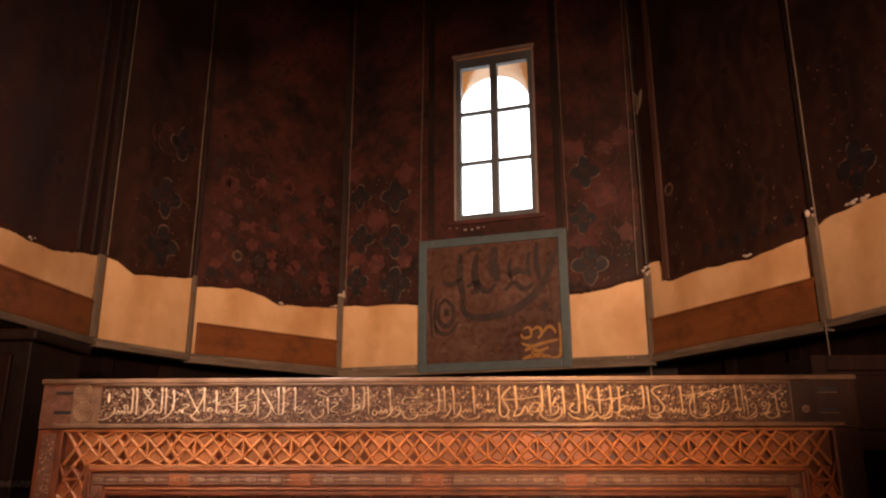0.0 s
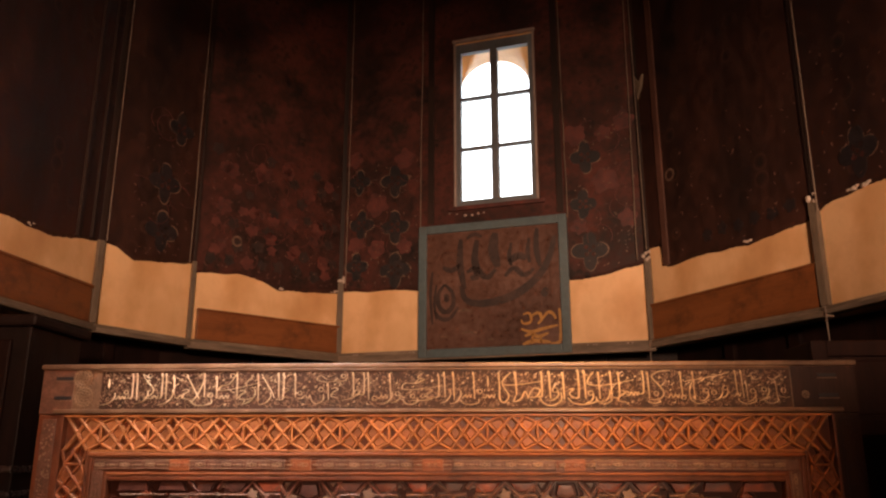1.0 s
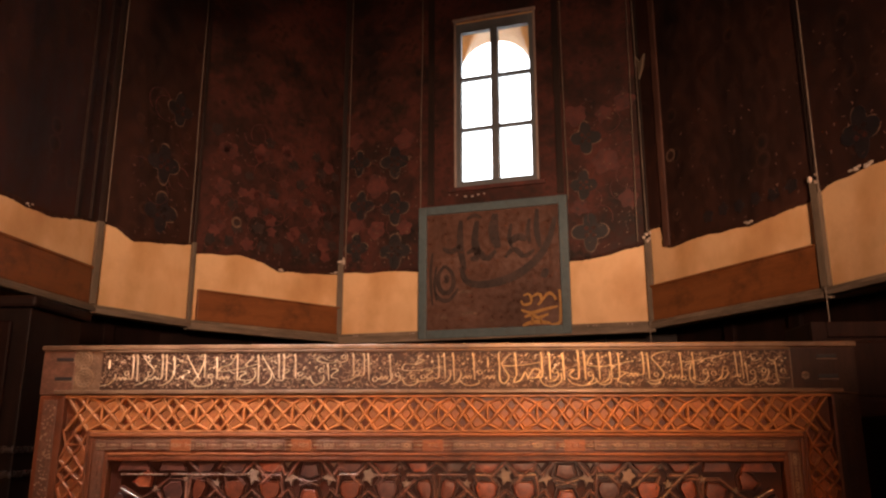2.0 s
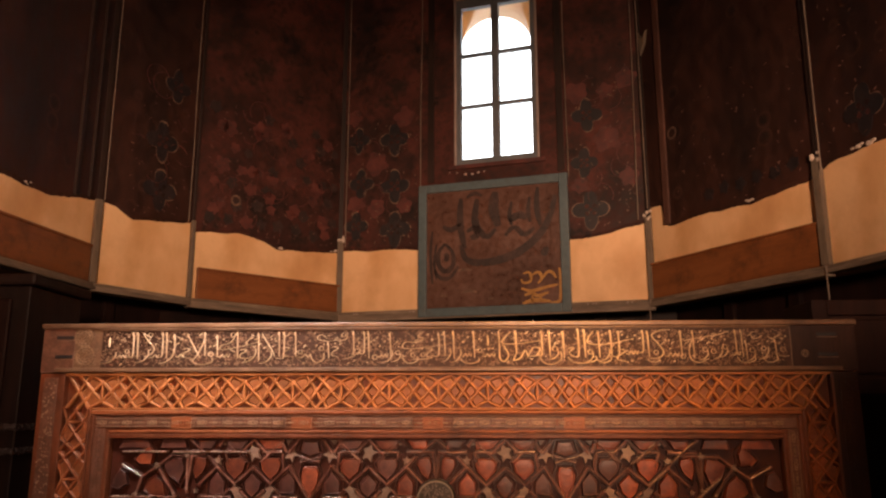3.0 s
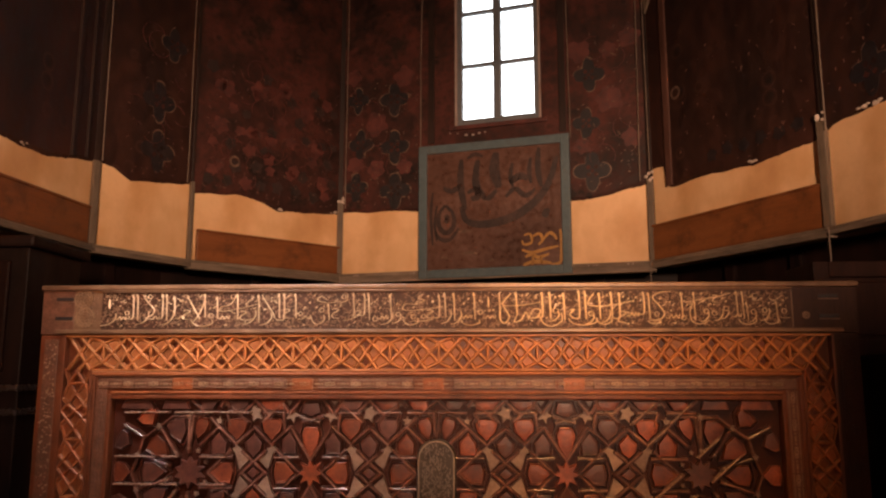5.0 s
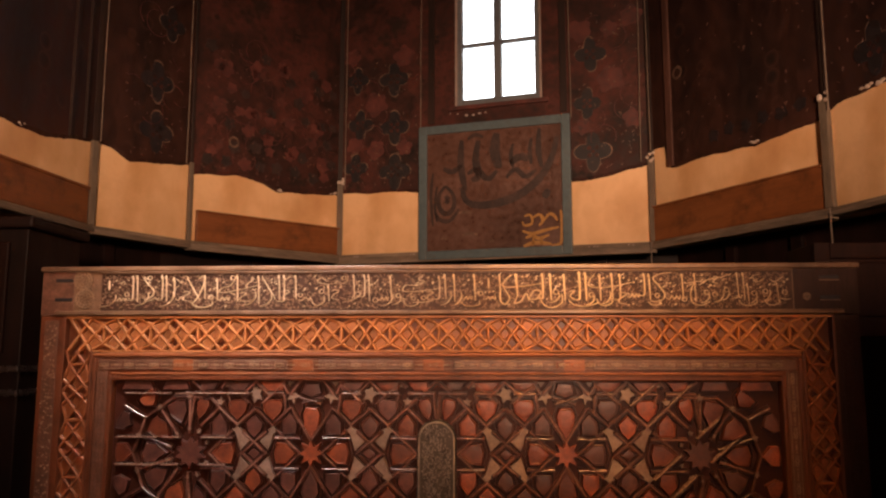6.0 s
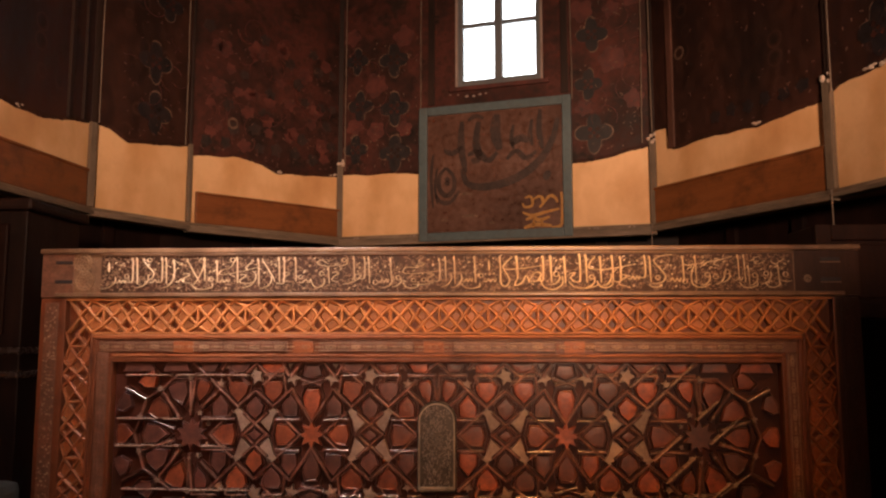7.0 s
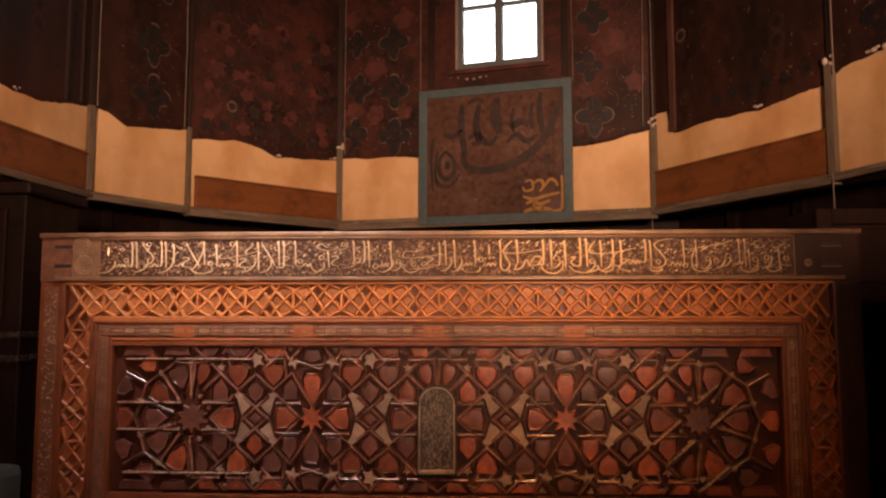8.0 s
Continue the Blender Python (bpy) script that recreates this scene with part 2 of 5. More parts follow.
# building helpers
def mesh_of(name, bm, mat):
    me = bpy.data.meshes.new(name)
    bm.normal_update()
    bm.to_mesh(me)
    bm.free()
    me.materials.append(mat)
    return me


def part(name, bm, mat, parent=None, label=""):
    ob = new(name, mesh_of(name, bm, mat))
    ob.parent = parent
    return tagged(ob, label)


def piece(name, me, parent, m=None):
    ob = new(name, me)
    ob.parent = parent
    if m is not None:
        ob.matrix_basis = m
    return ob


def empty(name, m, label, category, group="", kind=""):
    ob = new(name)
    ob.matrix_world = m
    return tagged(ob, label, category, group, kind)


def box(bm, x0, x1, y0, y1, z0, z1, bevel=0.0):
    made = bmesh.ops.create_cube(bm, size=1, matrix=Matrix.Translation(((x0 + x1) / 2, (y0 + y1) / 2, (z0 + z1) / 2)) @ Matrix.Diagonal((x1 - x0, y1 - y0, z1 - z0, 1)))
    if bevel:
        edges = list({e for v in made["verts"] for e in v.link_edges})
        bmesh.ops.bevel(bm, geom=edges, offset=bevel, segments=2, affect="EDGES", profile=0.6)
    return bm


def boxed(*a, **k):
    return box(bmesh.new(), *a, **k)


def prism(bm, outline, z0, z1):
    """Upright prism over a plan outline, counter-clockwise."""
    low = [bm.verts.new((x, y, z0)) for x, y in outline]
    top = [bm.verts.new((x, y, z1)) for x, y in outline]
    bm.faces.new(top)
    bm.faces.new(low[::-1])
    n = len(outline)
    for i in range(n):
        bm.faces.new((low[i], low[(i + 1) % n], top[(i + 1) % n], top[i]))
    return bm


def plaque(bm, outline, y0, y1, inset=0.0, drop=0.0):
    """Flat relief piece in the x-z plane: back at y0, front at y1 (towards the room, y1 < y0), its rim bevelled by inset and drop."""
    n = len(outline)
    cx, cz = sum(p[0] for p in outline) / n, sum(p[1] for p in outline) / n
    rings = [[bm.verts.new((x, y0, z)) for x, z in outline]]
    if drop:
        rings.append([bm.verts.new((x, y1 + drop, z)) for x, z in outline])
    k = 1 - inset
    rings.append([bm.verts.new((cx + (x - cx) * k, y1, cz + (z - cz) * k)) for x, z in outline])
    for a, b in zip(rings, rings[1:]):
        for i in range(n):
            bm.faces.new((a[i], a[(i + 1) % n], b[(i + 1) % n], b[i]))
    bm.faces.new(rings[-1])
    bmesh.ops.recalc_face_normals(bm, faces=bm.faces)
    return bm


def rimmed(bm, outline, y0, y1):
    """Carved piece with a raised rim round a slightly sunk, domed face."""
    n = len(outline)
    cx, cz = sum(p[0] for p in outline) / n, sum(p[1] for p in outline) / n
    rings = [[bm.verts.new((cx + (x - cx) * k, y, cz + (z - cz) * k)) for x, z in outline] for k, y in ((1.0, y0), (0.98, y1 + 0.0018), (0.92, y1), (0.87, y1), (0.81, y1 + 0.0018), (0.40, y1 + 0.0010))]
    for a, b in zip(rings, rings[1:]):
        for i in range(n):
            bm.faces.new((a[i], a[(i + 1) % n], b[(i + 1) % n], b[i]))
    bm.faces.new(rings[-1])
    bmesh.ops.recalc_face_normals(bm, faces=bm.faces)
    return bm


def bar(bm, a, b, width, y0, y1, inset=0.35, shoulder=None):
    """Straight raised fillet from a to b in the x-z plane, its top chamfered from the shoulder on."""
    ax, az = a
    bx, bz = b
    d = math.hypot(bx - ax, bz - az)
    nx, nz = -(bz - az) / d * width / 2, (bx - ax) / d * width / 2
    steps = [(1, y0), (1 - inset, y1)] if shoulder is None else [(1, y0), (1, shoulder), (1 - inset, y1)]
    rings = [[bm.verts.new((x, y, z)) for x, z in ((ax - nx * k, az - nz * k), (bx - nx * k, bz - nz * k), (bx + nx * k, bz + nz * k), (ax + nx * k, az + nz * k))] for k, y in steps]
    for lo, hi in zip(rings, rings[1:]):
        for i in range(4):
            bm.faces.new((lo[i], lo[(i + 1) % 4], hi[(i + 1) % 4], hi[i]))
    bm.faces.new(rings[-1])
    return bm


def blob(bm, x, y, z, r, squash=0.5):
    """Small carved knob, five-sided, pointing to the room."""
    ring = [bm.verts.new((x + r * math.cos(a), y, z + r * math.sin(a))) for a in [k * math.tau / 5 + x * 40 for k in range(5)]]
    tip = bm.verts.new((x, y - r * squash, z))
    for i in range(5):
        bm.faces.new((ring[(i + 1) % 5], ring[i], tip))
    return bm


def tube(bm, pts, r, sides=6):
    rings = []
    for p in pts:
        rings.append([bm.verts.new((p[0] + r * math.cos(k * math.tau / sides), p[1] + r * math.sin(k * math.tau / sides), p[2])) for k in range(sides)])
    for a, b in zip(rings, rings[1:]):
        for i in range(sides):
            bm.faces.new((a[i], a[(i + 1) % sides], b[(i + 1) % sides], b[i]))
    bm.faces.new(rings[0][::-1])
    bm.faces.new(rings[-1])
    return bm


# the room's plan at the ledge, from the back wall round by the window and back
PLAN = [(-2.20, -2.0), (-2.12, 2.5), (-2.015, 3.84), (-1.715, 4.395), (-0.965, 5.13), (1.01, 4.59), (1.58, 3.555), (1.85, 2.75), (1.95, -2.0)]
RING, TOP = 1.955, 5.3


def grown(d):
    """The plan moved outwards by d, mitred at its corners."""
    n, out = len(PLAN), []
    for i in range(n):
        p, a, b = Vector(PLAN[i]), Vector(PLAN[i - 1]), Vector(PLAN[(i + 1) % n])
        e, f = (p - a).normalized(), (b - p).normalized()
        m, k = Vector((-e.y, e.x)), Vector((-f.y, f.x))
        h = (m + k).normalized()
        out.append(p + h * d / max(0.3, h.dot(m)))
    return out


def facet(i):
    """Matrix of a wall: x along it to the right, y outwards, z up; and its length."""
    a, b = Vector(PLAN[i]), Vector(PLAN[(i + 1) % len(PLAN)])
    d = (b - a).normalized()
    m = Matrix(((d.x, -d.y, 0, a.x), (d.y, d.x, 0, a.y), (0, 0, 1, 0), (0, 0, 0, 1)))
    return m, (b - a).length


def local(m, p):
    q = m.inverted() @ Vector((p[0], p[1], 0))
    return q.x, q.y


# floor and ceiling
def slab(name, z0, z1, mat, label):
    bm = prism(bmesh.new(), [(v.x, v.y) for v in reversed(grown(0.6))], z0, z1)
    return tagged(part(name, bm, mat), label, name, kind="structure")


slab("floor", -0.15, 0.0, FLOORM, "worn brown stone floor of the tomb chamber")
slab("ceiling", TOP, TOP + 0.2, PAINT, "dark painted ceiling of the tomb chamber")

# walls: thick above the ledge, set back below it, with the shade there put into dark wood
OUT, BACK, FAR = grown(0.45), grown(0.28), grown(0.58)
WALL_NAMES = ["wall_west", "wall_1", "wall_2", "wall_3", "wall_4", "wall_5", "wall_6", "wall_east", "wall_south"]
WIN = (0.835, 1.385, 2.905, 4.105)
# unseen doorway; its head height sets how far up lamplight reaches
DOOR = (0.55, 2.35, 2.31)
WALLS = []
for i, name in enumerate(WALL_NAMES):
    m, length = facet(i)
    j = (i + 1) % len(PLAN)
    ao, bo = local(m, OUT[i]), local(m, OUT[j])
    bm = bmesh.new()
    if name == "wall_4":
        x0, x1, z0, z1 = WIN
        prism(bm, [(0, 0), (x0, 0), (x0 - 0.42, 0.45), ao], RING, TOP)
        prism(bm, [(x1, 0), (length, 0), bo, (x1 + 0.1, 0.45)], RING, TOP)
        prism(bm, [(x0, 0), (x1, 0), (x1 + 0.1, 0.45), (x0 - 0.42, 0.45)], RING, z0)
        # head of the opening: level inside, arched outside
        for k in range(64):
            q = []
            for f in (k / 64, (k + 1) / 64):
                so = x0 - 0.42 + (x1 - x0 + 0.52) * f
                q.append((x0 + (x1 - x0) * f, 0, z1, so, 0.45, 3.905 + math.sqrt(max(0.0, 0.28 ** 2 - (so - 0.994) ** 2))))
            (a0, b0, c0, d0, e0, f0), (a1, b1, c1, d1, e1, f1) = q
            low = [bm.verts.new(p) for p in ((a0, b0, c0), (a1, b1, c1), (d1, e1, f1), (d0, e0, f0))]
            high = [bm.verts.new(p) for p in ((a0, b0, TOP), (a1, b1, TOP), (d1, e1, TOP), (d0, e0, TOP))]
            bm.faces.new(low[::-1])
            bm.faces.new(high)
            for e in range(4):
                bm.faces.new((low[e], low[(e + 1) % 4], high[(e + 1) % 4], high[e]))
    elif name == "wall_south":
        d0, d1, dh = DOOR
        prism(bm, [(0, 0), (d0, 0), (d0, 0.45), ao], 0, TOP)
        prism(bm, [(d1, 0), (length, 0), bo, (d1, 0.45)], 0, TOP)
        prism(bm, [(d0, 0), (d1, 0), (d1, 0.45), (d0, 0.45)], dh, TOP)
    else:
        prism(bm, [(0, 0), (length, 0), bo, ao], RING, TOP)
    wall = part(name, bm, PLASTER)
    wall.matrix_world = m
    tagged(wall, "warm beige repaired plaster wall under dark painted plaster", "wall", kind="structure")
    WALLS.append((wall, length))
    if name != "wall_south":
        a1, b1, a2, b2 = local(m, BACK[i]), local(m, BACK[j]), local(m, FAR[i]), local(m, FAR[j])
        low = part("lower_wall", prism(bmesh.new(), [a1, b1, b2, a2], 0, RING - 0.002), DARKWOOD, wall, "wooden wainscot below the ledge, near black to hold its shade")
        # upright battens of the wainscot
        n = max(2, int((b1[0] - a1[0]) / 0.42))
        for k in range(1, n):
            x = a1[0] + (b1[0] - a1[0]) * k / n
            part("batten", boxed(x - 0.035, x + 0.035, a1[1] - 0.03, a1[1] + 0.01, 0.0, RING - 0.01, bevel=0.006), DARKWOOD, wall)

# unseen closed vestibule, added so the door head keeps lamplight off the upper walls
ves = bmesh.new()
box(ves, -1.35, 1.85, -5.05, -4.9, 0, 2.7)
box(ves, -1.50, -1.35, -5.05, -2.46, 0, 2.7)
box(ves, 1.85, 2.0, -5.05, -2.46, 0, 2.7)
box(ves, -1.5, 2.0, -5.05, -2.46, 2.7, 2.85)
box(ves, -1.5, 2.0, -5.05, -2.46, -0.15, 0.0)
tagged(part("vestibule", ves, PLASTER), "unseen plain vestibule added around the lamp behind the camera", "vestibule", kind="structure")


# unseen panels, the left taller, added to dim the tomb's foot and lower left
for x0, x1, top in ((-0.40, 0.258, 1.84), (0.262, 1.40, 1.73)):
    tagged(part("lower_door", boxed(x0, x1, -2.26, -2.21, 0.0, top, bevel=0.006), DARKWOOD), "unseen panel in the doorway, added to keep light off the lower tomb", "door", kind="structure")
# unseen screen, added only to cast shade on the right end
tagged(part("shading_screen", boxed(0.868, 1.72, -1.22, -1.18, 0.0, 1.84, bevel=0.006), DARKWOOD), "unseen screen behind the camera, added to shade the tomb's right end", "screen")

# old painted layer, with its torn lower edge
EDGES = {
    "wall_west": [(0, 2.33), (4.5, 2.33)],
    "wall_1": [(0, 2.34), (0.55, 2.317), (0.77, 2.313), (0.97, 2.317), (1.21, 2.378), (1.33, 2.39)],
    "wall_2": [(0, 2.40), (0.1, 2.39), (0.22, 2.344), (0.4, 2.36), (0.61, 2.406)],
    "wall_3": [(0, 2.35), (0.03, 2.357), (0.287, 2.39), (0.464, 2.362), (0.587, 2.325), (1.02, 2.365), (1.08, 2.37)],
    "wall_4": [(0, 2.38), (0.05, 2.377), (0.567, 2.355), (1.591, 2.351), (1.817, 2.377), (2.05, 2.43)],
    "wall_5": [(0, 2.515), (0.12, 2.50), (0.145, 2.369), (0.256, 2.366), (0.5, 2.37), (0.767, 2.352), (1.175, 2.385)],
    "wall_6": [(0, 2.40), (0.066, 2.424), (0.259, 2.436), (0.451, 2.42), (0.85, 2.40)],
    "wall_east": [(0, 2.38), (4.8, 2.38)],
}


def edge_height(name, s):
    pts = EDGES[name]
    z = float(np.interp(s, [p[0] for p in pts], [p[1] for p in pts]))
    return z + 0.010 * noise.noise((s * 9, z, len(name) * 3.1)) + 0.006 * noise.noise((s * 43, 4.0, len(name)))


def painted_layer(name, wall, length):
    bm = bmesh.new()
    n = int(length / 0.02)
    cols = []
    for k in range(n + 1):
        s = 0.002 + (length - 0.004) * k / n
        if name == "wall_4":
            s = min((WIN[0] - 0.012, WIN[1] + 0.012), key=lambda q: abs(q - s)) if min(abs(s - WIN[0] + 0.012), abs(s - WIN[1] - 0.012)) < 0.0101 else s
        lo = edge_height(name, s)
        zs = [lo + 0.02] + [2.6 + 0.25 * q for q in range(10)] + [TOP - 0.002]
        if name == "wall_4":
            zs[2], zs[8] = WIN[2] - 0.012, WIN[3] + 0.025
        col = [bm.verts.new((s, 0.0, lo))]
        for z in zs:
            col.append(bm.verts.new((s, -0.011 - 0.0012 * noise.noise((s * 4, z * 4, len(name))), z)))
        cols.append((s, col))
    for (s0, a), (s1, b) in zip(cols, cols[1:]):
        if s1 - s0 < 1e-5:
            continue
        for q in range(len(a) - 1):
            inside = name == "wall_4" and s0 > WIN[0] - 0.013 and s1 < WIN[1] + 0.013 and 3 <= q < 9
            if not inside:
                bm.faces.new((a[q], b[q], b[q + 1], a[q + 1]))
    # wall_3 and wall_4 take the brighter paint, the others the darker one
    return part("painted_layer", bm, PAINT if name in ("wall_3", "wall_4") else PAINT_PLAIN, wall, "dark red and brown painted plaster with a torn lower edge")


LAYERS = {}
for (wall, length), name in zip(WALLS, WALL_NAMES):
    if name in EDGES:
        LAYERS[name] = painted_layer(name, wall, length)
BY = {n: w for n, (w, l) in zip(WALL_NAMES, WALLS)}
LEN = {n: l for n, (w, l) in zip(WALL_NAMES, WALLS)}

# ledge under the plaster, brown boards between the ribs
for name in EDGES:
    wall, L = BY[name], LEN[name]
    deep = {"wall_4": 0.064, "wall_3": 0.054, "wall_2": 0.043, "wall_5": 0.046}.get(name, 0.036)
    bm = boxed(-0.01, L + 0.01, -0.045, 0.02, RING - deep, RING - 0.016, bevel=0.006)
    box(bm, -0.005, L + 0.005, -0.025, 0.02, RING - 0.016, RING + 0.004, bevel=0.005)
    part("ledge", bm, LEDGE, wall, "dusty grey wooden ledge")
for name, a, b, top in (("wall_1", 0.0, 1.30, 2.140), ("wall_3", 0.045, 1.04, 2.134), ("wall_5", 0.02, 1.15, 2.158)):
    bm = boxed(a, b, -0.022, 0.01, RING + 0.004, top, bevel=0.005)
    part("brown_board", bm, BOARD, BY[name], "brown stained wooden board")
    part("board_edge", boxed(a - 0.002, b + 0.002, -0.030, 0.0, top - 0.004, top + 0.010, bevel=0.004), BOARD, BY[name])

# ribs and strips at the corners
for k, i in enumerate((2, 3, 4, 5, 6)):
    x, y = PLAN[i]
    c = Vector((-0.1 - x, 2.6 - y)).normalized()
    m = Matrix.Translation((x + c.x * 0.012, y + c.y * 0.012, 0)) @ Matrix.Rotation(math.atan2(c.y, c.x) + math.pi / 2, 4, "Z")
    top = (2.40, 2.42, 2.45, 2.46, 2.47)[k]
    st = empty("corner_strip", m, "dusty grey upright wooden strip in a wall corner", "wall strip", "corner strips of the wall")
    half = (0.020, 0.013, 0.020, 0.020, 0.022)[k]
    part("strip", boxed(-half, half, -0.02, 0.03, RING + 0.004, top, bevel=0.006), STRIP, st)
    wide = half * (0.4 if k == 4 else 0.85)
    rib = boxed(-wide, wide, -0.012, 0.03, top, TOP - 0.01, bevel=0.005)
    part("rib", rib, RIB, st, "dark stained upright rib")
    if k in (2, 3, 4):
        crumb = bmesh.new()
        for q in range(9 if k == 2 else 5):
            bmesh.ops.create_icosphere(crumb, subdivisions=1, radius=0.007 + 0.007 * random.random(), matrix=pose(random.uniform(-0.02, 0.02), -0.018, top + random.uniform(-0.02, 0.03)))
        part("plaster_crumb", crumb, DUST, st, "crumbling white plaster")

# pale cords that hang down the walls: wall, distance along it, lower end, drift
for name, s, z0, dx in (("wall_2", 0.02, 2.40, 0.0), ("wall_2", 0.575, 2.40, 0.0), ("wall_4", 0.055, 2.40, 0.0), ("wall_4", 0.588, 2.30, 0.02), ("wall_4", 1.578, 2.75, -0.02),
                        ("wall_4", 1.985, 2.44, 0.03), ("wall_5", 0.03, 2.50, -0.02), ("wall_6", 0.045, 2.40, 0.01)):
    m, L = facet(WALL_NAMES.index(name))
    pts = [(s + dx * q / 12 + 0.004 * noise.noise((q * 0.7, s * 9, 1)), -0.034 + 0.004 * noise.noise((q, s, 5)), z0 + (TOP - 0.01 - z0) * q / 12) for q in range(13)]
    part("cord", tube(bmesh.new(), pts, 0.0029), CORD, BY[name], "thin pale hanging cord")
for name, s, z0, z1 in (("wall_5", 0.02, 1.45, RING), ("wall_6", 0.03, 1.45, RING)):
    m, L = facet(WALL_NAMES.index(name))
    part("cord", tube(bmesh.new(), [(s, -0.05, z0), (s + 0.004, -0.05, (z0 + z1) / 2), (s, -0.05, z1)], 0.003), CORD, BY[name], "thin pale hanging cord")

# old upright mouldings before the second corner
for d, w in ((0.10, 0.009), (0.215, 0.016)):
    x = LEN["wall_1"] - d
    part("upright_moulding", boxed(x - w, x + w, -0.026, 0.005, edge_height("wall_1", x) + 0.01, TOP - 0.01, bevel=0.004), RIB, BY["wall_1"], "dark stained upright moulding")

# wooden strip and torn paint beside the fourth corner
part("wood_strip", boxed(0.148, 0.195, -0.022, 0.005, 2.375, 4.6, bevel=0.005), OLDSTRIP, BY["wall_5"], "reddish upright wooden strip")
torn = bmesh.new()
plaque(torn, [(0.012, 3.66), (0.045, 3.60), (0.09, 3.64), (0.07, 3.56), (0.028, 3.49)], 0.0, -0.026, 0.1, 0.004)
part("torn_flake", torn, STRIP, BY["wall_5"], "pale torn flake of plaster")

# crumbs of white plaster on the torn edge
for name, s, z, n in (("wall_3", 0.587, 2.335, 4), ("wall_3", 0.99, 2.375, 4), ("wall_5", 0.765, 2.37, 3), ("wall_6", 0.24, 2.445, 6), ("wall_6", 0.33, 2.445, 7), ("wall_1", 0.78, 2.325, 4)):
    bm = bmesh.new()
    for q in range(n):
        bmesh.ops.create_icosphere(bm, subdivisions=1, radius=0.004 + 0.005 * random.random(), matrix=pose(s + random.uniform(-0.028, 0.028), -0.012, z + random.uniform(-0.010, 0.006)) @ Matrix.Diagonal((1.9, 0.8, 0.9, 1)))
    part("plaster_crumb", bm, DUST, BY[name], "crumbling white plaster")


bm = bmesh.new()
for q in range(6):
    bmesh.ops.create_icosphere(bm, subdivisions=1, radius=0.004 + 0.006 * random.random(), matrix=pose(0.80 + 0.045 * q + random.uniform(-0.012, 0.012), -0.014, 2.845 + random.uniform(-0.012, 0.014)) @ Matrix.Diagonal((1.5, 0.7, 1, 1)))
part("plaster_crumb", bm, WHITE, BY["wall_4"], "crumbling white plaster")
for s, n in ((0.15, 3), (0.52, 3), (0.90, 5), (1.06, 5), (1.30, 3), (1.70, 4), (1.90, 3)):
    bm = bmesh.new()
    for q in range(n):
        bmesh.ops.create_icosphere(bm, subdivisions=1, radius=0.004 + 0.005 * random.random(), matrix=pose(s + random.uniform(-0.05, 0.05), -0.034, RING - 0.012))
    part("plaster_crumb", bm, WHITE, BY["wall_4"], "crumbling white plaster")


# painted ornament on the walls: thin coats of paint with edges of their own
def quatrefoil(r, pinch=0.55, n=40, turn=0.0):
    out = []
    for k in range(n):
        a = k * math.tau / n
        q = r * (pinch + (1 - pinch) * abs(math.cos(2 * (a + turn))) ** 1.25) * (1 + 0.14 * noise.noise((math.cos(a) * 2 + r * 70, math.sin(a) * 2, 3)))
        out.append((q * math.cos(a), q * math.sin(a)))
    return out


def moved(outline, s, z, k=1.0, kz=None):
    return [(s + x * k, z + y * (kz or k)) for x, y in outline]


def medallion(name, s, z, r):
    w = BY[name]
    ol = quatrefoil(r * 1.08)
    ring = bmesh.new()
    n = len(ol)
    vs = [[ring.verts.new((s + x * k, y, z + zz * k * 1.12)) for x, zz in ol] for k, y in ((1.08, -0.0132), (1.0, -0.0134))]
    for i in range(n):
        if noise.noise((s * 7 + i * 0.17, z * 3, r)) > 0.0:
            ring.faces.new((vs[0][i], vs[0][(i + 1) % n], vs[1][(i + 1) % n], vs[1][i]))
    part("painted_outline", ring, PAINT_PALE, w)
    part("painted_medallion", plaque(bmesh.new(), moved(ol, s, z, 1.0, 1.12), -0.004, -0.0133), PAINT_DARK, w)
    eye = bmesh.new()
    for a in range(4):
        plaque(eye, moved(quatrefoil(r * 0.16, 0.8, 8), s + r * 0.33 * math.cos(a * math.pi / 2 + 0.78), z + r * 0.33 * math.sin(a * math.pi / 2 + 0.78)), -0.015, -0.0137)
    plaque(eye, moved(quatrefoil(r * 0.12, 0.9, 8), s, z), -0.015, -0.0137)
    part("painted_flower", eye, PAINT, w)


def blossom(name, s, z, r, mat):
    ol = []
    for k in range(36):
        a = k * math.tau / 36
        q = r * (0.82 + 0.12 * math.cos(5 * a + s * 9) + 0.22 * noise.noise((math.cos(a) * 1.6 + s * 5, math.sin(a) * 1.6 + z * 5, r)))
        ol.append((q * math.cos(a), q * math.sin(a)))
    part("painted_blossom", plaque(bmesh.new(), moved(ol, s, z), -0.004, -0.0132), mat, BY[name])


for s, z, r in ((0.367, 2.835, 0.098), (0.375, 2.545, 0.10), (0.447, 3.20, 0.085)):
    medallion("wall_2", s, z, r)
for s, z, r in ((0.13, 3.155, 0.075), (0.395, 3.137, 0.095), (0.152, 2.838, 0.085), (0.40, 2.803, 0.095), (0.122, 2.543, 0.08), (0.405, 2.502, 0.10),
                (1.70, 3.149, 0.09), (1.675, 2.836, 0.08), (1.704, 2.531, 0.10)):
    medallion("wall_4", s, z, r)
medallion("wall_6", 0.30, 2.60, 0.10)
